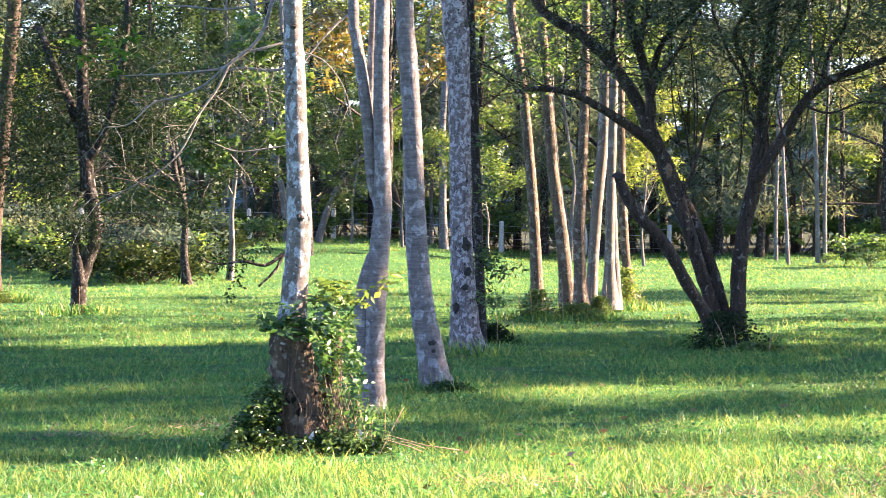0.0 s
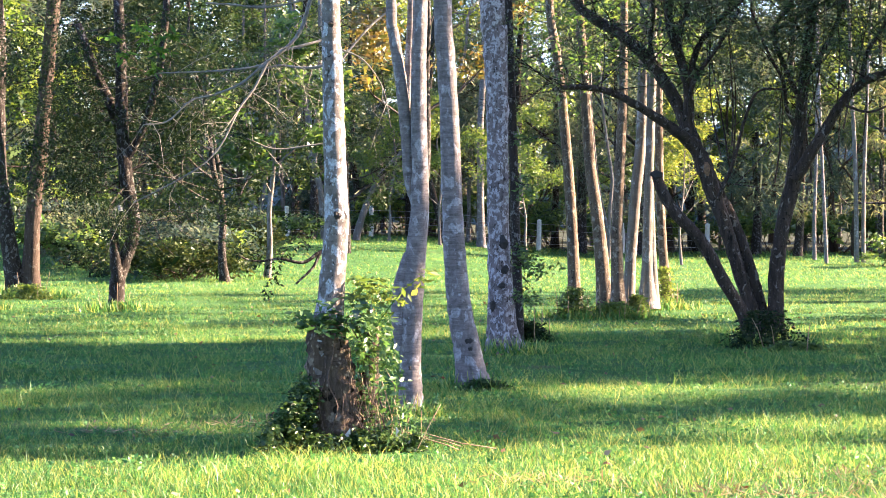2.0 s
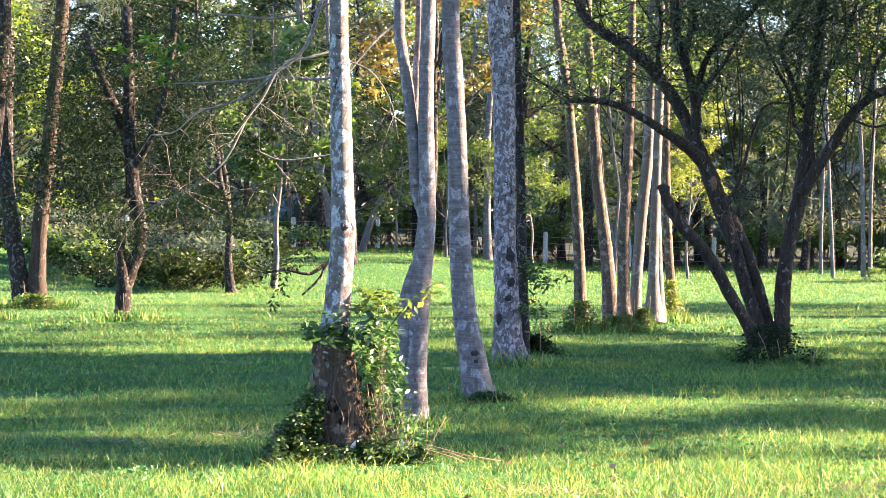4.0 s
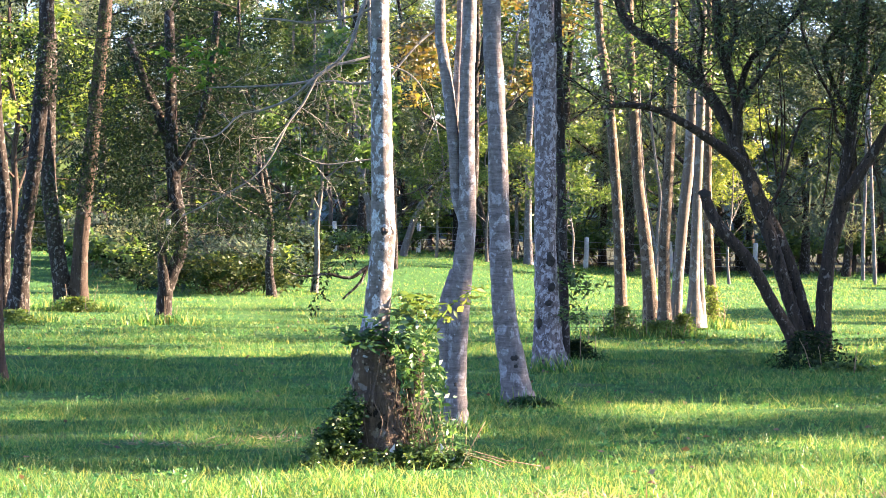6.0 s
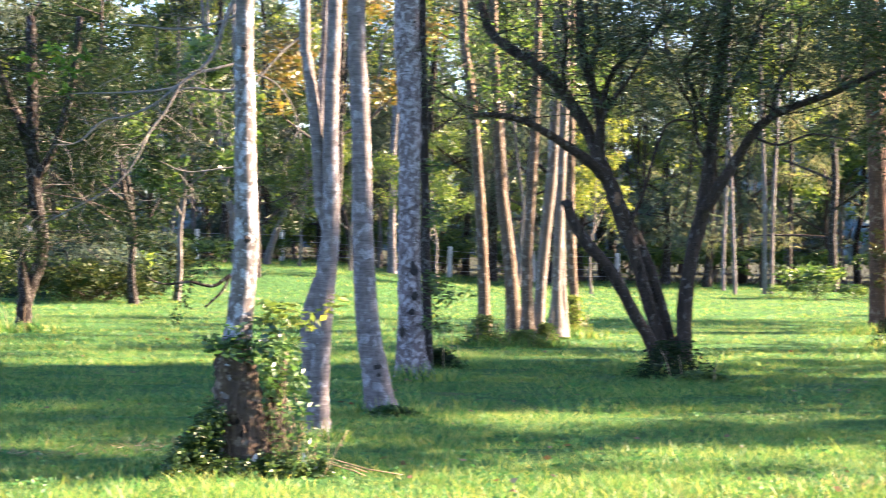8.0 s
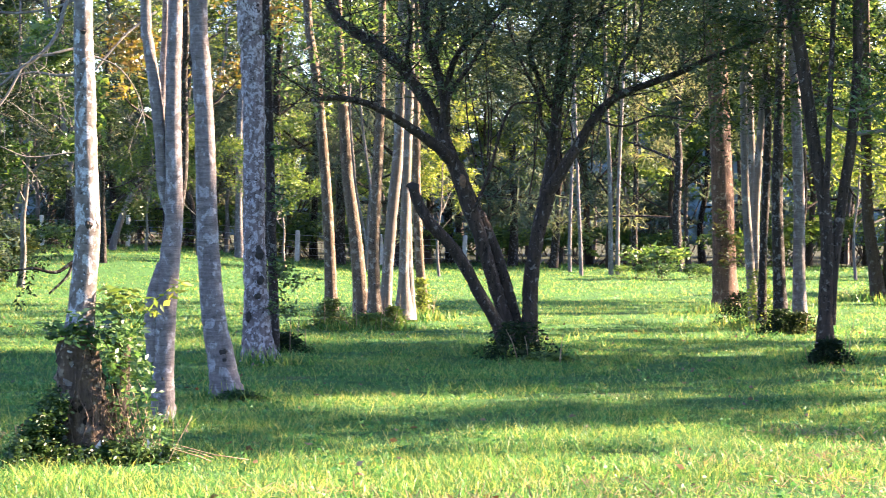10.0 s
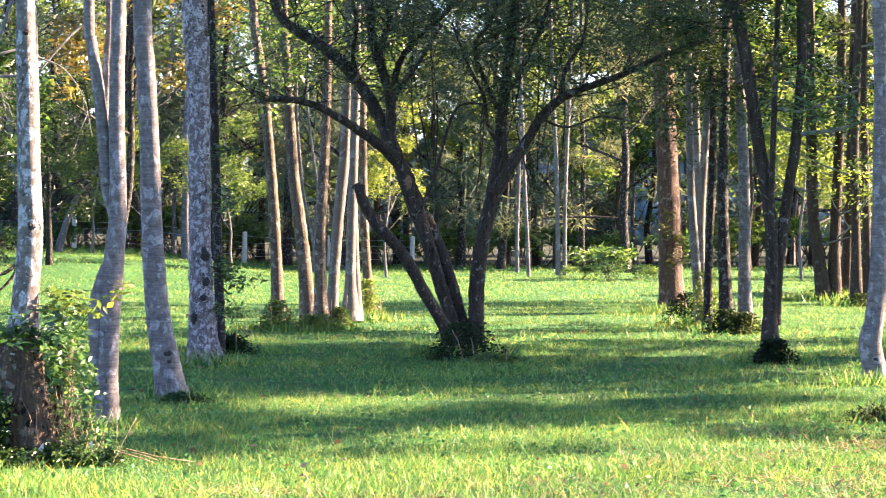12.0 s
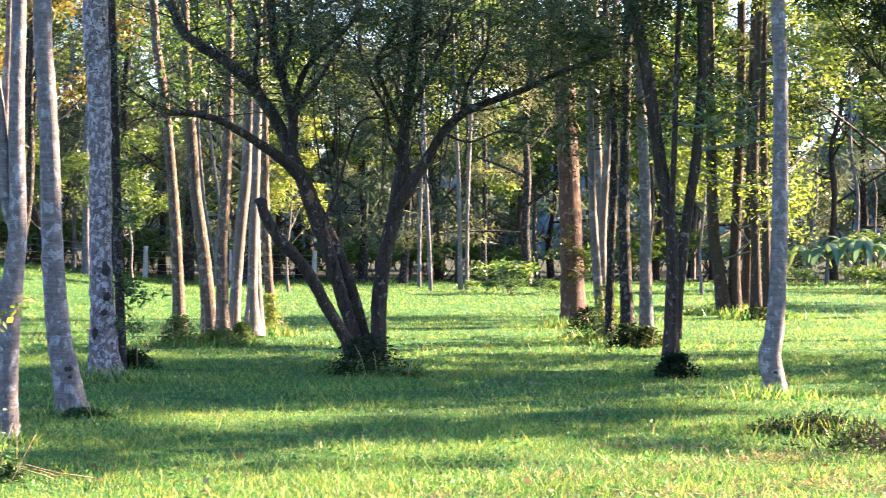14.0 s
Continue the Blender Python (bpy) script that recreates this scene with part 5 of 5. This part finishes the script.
# ---- foot of the pale trunk: flaking brown bark, climbers, weeds ----
def climber_foot():
    r = np.random.default_rng(77)
    x, y = A_FOOT[0], A_FOOT[1]
    t = thing("climber_mound", (x, y, 0), "tangle of leafy climbers and weeds over a trunk's foot", "climber")
    for i in range(18):
        a = r.uniform(0, tau)
        h = r.uniform(0.35, 0.85)
        w = [(x + cos(a) * (0.24 + 0.05 * r.uniform()) * (1 - 0.45 * f) + r.normal() * 0.015 + 0.06 * (1 - f), y + sin(a) * (0.24) * (1 - 0.4 * f) - 0.02, h * f - 0.02, r.uniform(0.002, 0.005)) for f in np.linspace(0, 1, 6)]
        part("vine", Tubes().add(smooth_path(w, 3), 5, 0.1, i).mesh("vine", (x, y, 0)), M_ROTTEN, t)
    o = np.array([x, y, 0])
    # creeper skirt on the shaded side, that shade put into its darker leaf colour
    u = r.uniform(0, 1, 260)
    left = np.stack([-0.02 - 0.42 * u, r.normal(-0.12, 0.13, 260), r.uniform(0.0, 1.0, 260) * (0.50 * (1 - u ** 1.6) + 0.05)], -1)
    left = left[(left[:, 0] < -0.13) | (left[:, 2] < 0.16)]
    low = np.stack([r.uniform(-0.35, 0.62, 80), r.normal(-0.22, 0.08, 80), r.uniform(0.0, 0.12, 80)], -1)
    part("leaf_mat", leaf_mesh("leaf_mat", puff(r, np.vstack([left, low]) + o, 0.065, 50, 0.9), 0.036, r, 0.5, origin=o), M_IVY, t, "small creeper leaves, shade put into their dark colour")
    # looser hanging vines on the sunny side, in lighter leaf colour, a second dead stem among them
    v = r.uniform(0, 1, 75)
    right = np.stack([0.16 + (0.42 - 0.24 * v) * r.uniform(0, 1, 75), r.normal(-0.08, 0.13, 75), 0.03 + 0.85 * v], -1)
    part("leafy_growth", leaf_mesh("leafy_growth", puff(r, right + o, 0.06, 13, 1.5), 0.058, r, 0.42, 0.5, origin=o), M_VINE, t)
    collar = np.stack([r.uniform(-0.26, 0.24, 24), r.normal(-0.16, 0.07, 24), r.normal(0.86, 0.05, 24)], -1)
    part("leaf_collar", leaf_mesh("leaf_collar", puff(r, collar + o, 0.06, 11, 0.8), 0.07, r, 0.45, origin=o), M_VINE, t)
    top = np.stack([r.normal(0.26, 0.08, 20), r.normal(0, 0.1, 20), r.uniform(0.9, 1.12, 20)], -1)
    part("young_leaves", leaf_mesh("young_leaves", puff(r, top + o, 0.07, 10, 1.0), 0.07, r, 0.42, origin=o), M_LEAF_LIGHT, t, "yellow-green young leaves")
    for i, (dx, dz, lean) in enumerate(((0.52, 0.10, 0.4), (0.42, 0.17, -0.2), (0.12, 0.16, 0.3))):
        lf = [(0, 0, 0), (0.018, 0.004, -0.05), (0.012, 0, -0.11), (0.0, -0.004, -0.13), (-0.012, 0, -0.10), (-0.018, 0.004, -0.05)]
        me = mesh_np("dry_leaf", [(dx + px + lean * pz, -0.26 + py, dz + pz * 0.85) for px, py, pz in lf], [(0, 1, 2), (0, 2, 3), (0, 3, 4), (0, 4, 5)])
        part("dry_leaf", me, M_POST, t, "pale bleached leaf")
    tip = np.array([0.62, -0.02, 1.17])
    root = np.array([0.24, -0.02, 0.75])
    w = [(*(o + root * (1 - f) + tip * f + np.array([0, 0, 0.06 * sin(pi * f)])), 0.0045 - 0.002 * f) for f in np.linspace(0, 1, 6)]
    part("shoot", Tubes().add(np.array(w), 5, 0.0, 2).mesh("shoot", o), M_BROAD, t, "long green shoot")
    part("shoot_leaves", leaf_mesh("shoot_leaves", puff(r, np.array([o + root * (1 - f) + tip * f for f in (0.55, 0.75, 0.9, 1.0)]), 0.05, 6, 0.6), 0.085, r, 0.4, origin=o), M_LEAF_LIGHT, t, "yellow-green young leaves")
    stub = [(x + 0.20, y + 0.06, -0.02, 0.085), (x + 0.22, y + 0.06, 0.3, 0.062), (x + 0.235, y + 0.06, 0.6, 0.052), (x + 0.25, y + 0.06, 0.83, 0.046)]
    part("dead_stem", Tubes().add(smooth_path(stub, 6), 12, 0.16, 8).mesh("dead_stem", o), M_DEAD, t, "short dead brown stem")
    for i in range(30):
        b = r.uniform(0.12, 0.46)
        h = r.uniform(0.15, 0.7)
        w = [(x + b * (1 - 0.3 * f) + (0.03 + 0.03 * sin(i * 2.1)) * sin(5 * f + i), y - 0.12 + r.normal() * 0.03, h * f, 0.0028) for f in np.linspace(0, 1, 6)]
        part("hanging_stalk", Tubes().add(np.array(w), 4, 0.0, i).mesh("hanging_stalk", o), M_STRAW if i % 3 else M_ROTTEN, t)
    for i in range(16):
        a = np.array([r.normal(0.34, 0.14), r.normal(-0.1, 0.15), 0.0])
        d = np.array([r.normal(0.05, 0.12), r.normal(0, 0.1), r.uniform(0.1, 0.4)])
        w = [(*(o + a + d * f + np.array([0, 0, -0.25 * f * f * abs(d[0])])), 0.003) for f in np.linspace(0, 1, 4)]
        part("dry_stalk", Tubes().add(np.array(w), 4, 0.0, i).mesh("dry_stalk", o), M_STRAW, t)
    for i in range(3):
        a = r.uniform(0.4, 0.6)
        w = [(x + a + f * r.uniform(0.3, 0.5), y - 0.25 + 0.1 * i, 0.12 - 0.1 * f, 0.004) for f in np.linspace(0, 1, 4)]
        part("fallen_twig", Tubes().add(np.array(w), 5, 0.1, i).mesh("fallen_twig", o), M_STRAW, t)
    sl = [((-0.96, 14.70, -0.01, 0.257)), ((-0.96, 14.70, 0.14, 0.216)), ((-0.97, 14.70, 0.37, 0.179)), ((-0.99, 14.70, 0.59, 0.157)), ((-1.01, 14.70, 0.74, 0.134)), ((-0.99, 14.70, 0.83, 0.101))]
    part("dead_bark", Tubes().add(smooth_path(sl, 6), 20, 0.16, 3).mesh("dead_bark", o), M_DEAD, t, "flaking dead brown bark")


climber_foot()


def scars():
    """Dark wounds and knots on the trunks."""
    def knot(p, w, h, parent_name, mat=M_HOLE, label="dark knot in the bark"):
        me = bpy.data.meshes.new("knot")
        bm = bmesh.new()
        bmesh.ops.create_icosphere(bm, subdivisions=2, radius=1)
        for v in bm.verts:
            v.co = Vector((v.co.x * w, v.co.y * 0.02, v.co.z * h)) * (1 + 0.75 * noise.noise(v.co * 1.4 + Vector(p) * 3))
        bm.to_mesh(me)
        bm.free()
        par = bpy.data.objects[parent_name]
        ob = part("knot", me, mat, par, label)
        ob.location = Vector(p) - par.location
    knot((2.70, 26.64, 2.06), 0.045, 0.07, "many_stemmed_tree", M_SAWN, "sawn orange-brown stub")
    knot((2.06, 26.10, 1.98), 0.075, 0.05, "many_stemmed_tree")
    knot((-5.58, 33.85, 1.22), 0.045, 0.06, "small_dark_tree", M_SAWN, "pale sawn stub")
    knot((-0.09, 19.60, 0.42), 0.035, 0.033, "grey_tree")
    knot((-0.08, 19.59, 0.35), 0.02, 0.022, "grey_tree")
    knot((0.14, 24.58, 0.51), 0.03, 0.06, "speckled_tree")
    knot((0.25, 24.58, 1.21), 0.05, 0.075, "speckled_tree")
    knot((0.27, 24.56, 0.91), 0.04, 0.05, "speckled_tree")
    knot((0.24, 24.56, 0.73), 0.035, 0.04, "speckled_tree")
    knot((-0.94, 14.62, 1.54), 0.022, 0.028, "pale_tree")
    knot((-0.98, 14.63, 2.80), 0.02, 0.022, "pale_tree")
    knot((-0.54, 17.23, 0.35), 0.016, 0.02, "twin_tree")
    knot((6.94, 21.70, 0.25), 0.035, 0.03, "grey_tree.001")
    knot((6.79, 25.20, 1.50), 0.03, 0.03, "forked_dark_tree")


scars()


# ---- fence at the back of the glade ----
def fence():
    xs = [-27 + 2.9 * i for i in range(13)]
    y = 77.0
    f = thing("fence", (xs[0], y, 0), "old wire fence on pale weathered posts", "fence")
    for x in xs:
        yy = y + 0.05 * sin(x * 3)
        s = [(x - xs[0], yy - y, gz(x, yy) - 0.2, 0.085), (x - xs[0] + 0.02, yy - y, gz(x, yy) + 0.5, 0.08), (x - xs[0] + 0.03 * sin(x), yy - y, gz(x, yy) + 1.05, 0.075)]
        part("post", Tubes().add(smooth_path(s, 3), 8, 0.05, int(x + 60)).mesh("post"), M_POST, f)
    for h in (0.25, 0.48, 0.7, 0.92):
        w = [(x - xs[0], -0.09, gz(x, y) + h + (0.0 if i % 2 else -0.02), 0.005) for i, x in enumerate(xs)]
        part("wire", Tubes().add(smooth_path(w, 2), 4, 0.0, 1).mesh("wire"), M_WIRE, f)


fence()


# ---- banana plants beyond the far clump ----
def banana(seed, x, y, s):
    r = np.random.default_rng(seed)
    t = thing("banana_plant", (x, y, gz(x, y)), "banana plant with broad arching ragged leaves", "plant", "banana plants")
    part("stalk", Tubes().add(smooth_path([(0, 0, -0.1, 0.14 * s), (0.03, 0, 0.8 * s, 0.12 * s), (0.05, 0, 1.7 * s, 0.08 * s)], 4), 9, 0.05, seed).mesh("stalk"), M_TAN, t)
    for k in range(8):
        a = k * 2.4 + r.uniform(-0.3, 0.3)
        L, up = s * r.uniform(1.5, 2.2), r.uniform(0.8, 1.7)
        v, f = [], []
        n = 9
        for i in range(n + 1):
            u = i / n
            d, z = L * (u * 0.9), 1.6 * s + L * (up * u - (up + 0.35) * u * u)
            w = 0.27 * s * sin(pi * min(1, 0.06 + 0.94 * u)) ** 0.6
            cx, cy, nx, ny = cos(a) * d, sin(a) * d, -sin(a), cos(a)
            rag = r.uniform(0.7, 1.0)
            v += [(cx + nx * w * rag, cy + ny * w * rag, z - 0.25 * w), (cx, cy, z), (cx - nx * w * rag, cy - ny * w * rag, z - 0.25 * w)]
            if i:
                b = 3 * i
                f += [(b - 3, b - 2, b + 1, b), (b - 2, b - 1, b + 2, b + 1)]
        part("leaf", mesh_np("leaf", v, f, True), M_BANANA, t)


for k, (x, y, s) in enumerate(((25.77, 75.38, 0.85), (26.96, 74.76, 1.0), (25.58, 77.12, 0.8), (27.97, 79.52, 1.1), (28.43, 75.93, 1.0), (18.25, 79.21, 0.6), (30.13, 82.00, 1.2))):
    banana(300 + k, x, y, s * 0.75)


# ---- dead grass, brush and litter ----
def brush(x, y, s, seed):
    r = np.random.default_rng(seed)
    t = thing("brush_heap", (x, y, 0), "low heap of dead grass and dark weeds", "brush")
    st = Tubes()
    for i in range(120):
        a = r.uniform(0, tau)
        d = r.uniform(0, 0.75) * s
        p = np.array([cos(a) * d, sin(a) * d * 0.6, 0.0])
        q = p + np.array([r.normal(0, 0.16), r.normal(0, 0.1), r.uniform(0.05, 0.28)]) * s
        m = (p + q) / 2 + np.array([0, 0, 0.05])
        st.add(np.array([(*p, 0.005), (*m, 0.004), (*q, 0.002)]), 3, 0, i)
    tagged(part("dead_stalk_mat", st.mesh("dead_stalk_mat"), M_ROTTEN, t, "brown dead stalks"), kind="stuff")
    c = np.stack([r.normal(0, 0.42 * s, 50), r.normal(0, 0.25 * s, 50), np.abs(r.normal(0, 0.12 * s, 50))], -1)
    part("foliage", leaf_mesh("foliage", puff(r, c, 0.09, 20, 0.7), 0.07, r, 0.22, -0.4), M_LEAF_DARK, t)


for k, (x, y, s) in enumerate(((5.82, 17.59, 0.42), (6.12, 17.67, 0.5), (6.12, 16.1, 0.85))):
    brush(x, y, s, 400 + k)


def litter():
    r = np.random.default_rng(9)
    n = 380
    y = r.uniform(12, 36, n)
    x = r.uniform(-0.27, 0.42, n) * y
    c = np.stack([x, y, gz_np(x, y) + r.uniform(0.02, 0.05, n)], -1)
    tagged(part("fallen_leaves", leaf_mesh("fallen_leaves", c, 0.055, r, 0.6, 0.0, 0.25), M_LITTER), "scattered brown fallen leaves on the grass", "leaf litter", kind="stuff")
    n = 3000
    y = r.uniform(11, 34, n)
    x = r.uniform(-0.29, 0.44, n) * y
    c = np.stack([x, y, gz_np(x, y)], -1)
    tagged(part("clover", leaf_mesh("clover", puff(r, c, 0.09, 7, 0.3) + np.array([0, 0, 0.025]), 0.034, r, 0.6, -0.1, 0.5), M_CLOVER), "small round-leaved weeds in the turf", "weeds", kind="stuff")


litter()


def dry_grass():
    r = np.random.default_rng(14)
    spots = np.array([(1.3, 12.5), (1.7, 12.3), (2.6, 12.7), (0.4, 12.9), (3.6, 13.4), (4.2, 13.1), (4.6, 13.8), (5.1, 13.5), (3.9, 12.6), (2.1, 13.3), (5.3, 12.9), (4.4, 16.5), (-1.6, 16.2), (-2.4, 15.6), (4.6, 15.2), (5.2, 15.6), (3.9, 14.6), (5.6, 14.6), (4.9, 14.2), (3.2, 14.3), (2.5, 12.0), (3.4, 11.9)])
    c = spots[r.integers(0, len(spots), 3600)] + r.normal(0, 1, (3600, 2)) * np.array([0.28, 0.16])
    c = np.column_stack([c, gz_np(c[:, 0], c[:, 1]) + r.uniform(0.0, 0.02, 3600)])
    tagged(part("dry_grass", leaf_mesh("dry_grass", c, 0.085, r, 0.09, -0.35, 0.35), M_HAY), "matted dry straw-coloured grass in the turf", "dry grass", kind="stuff")


dry_grass()
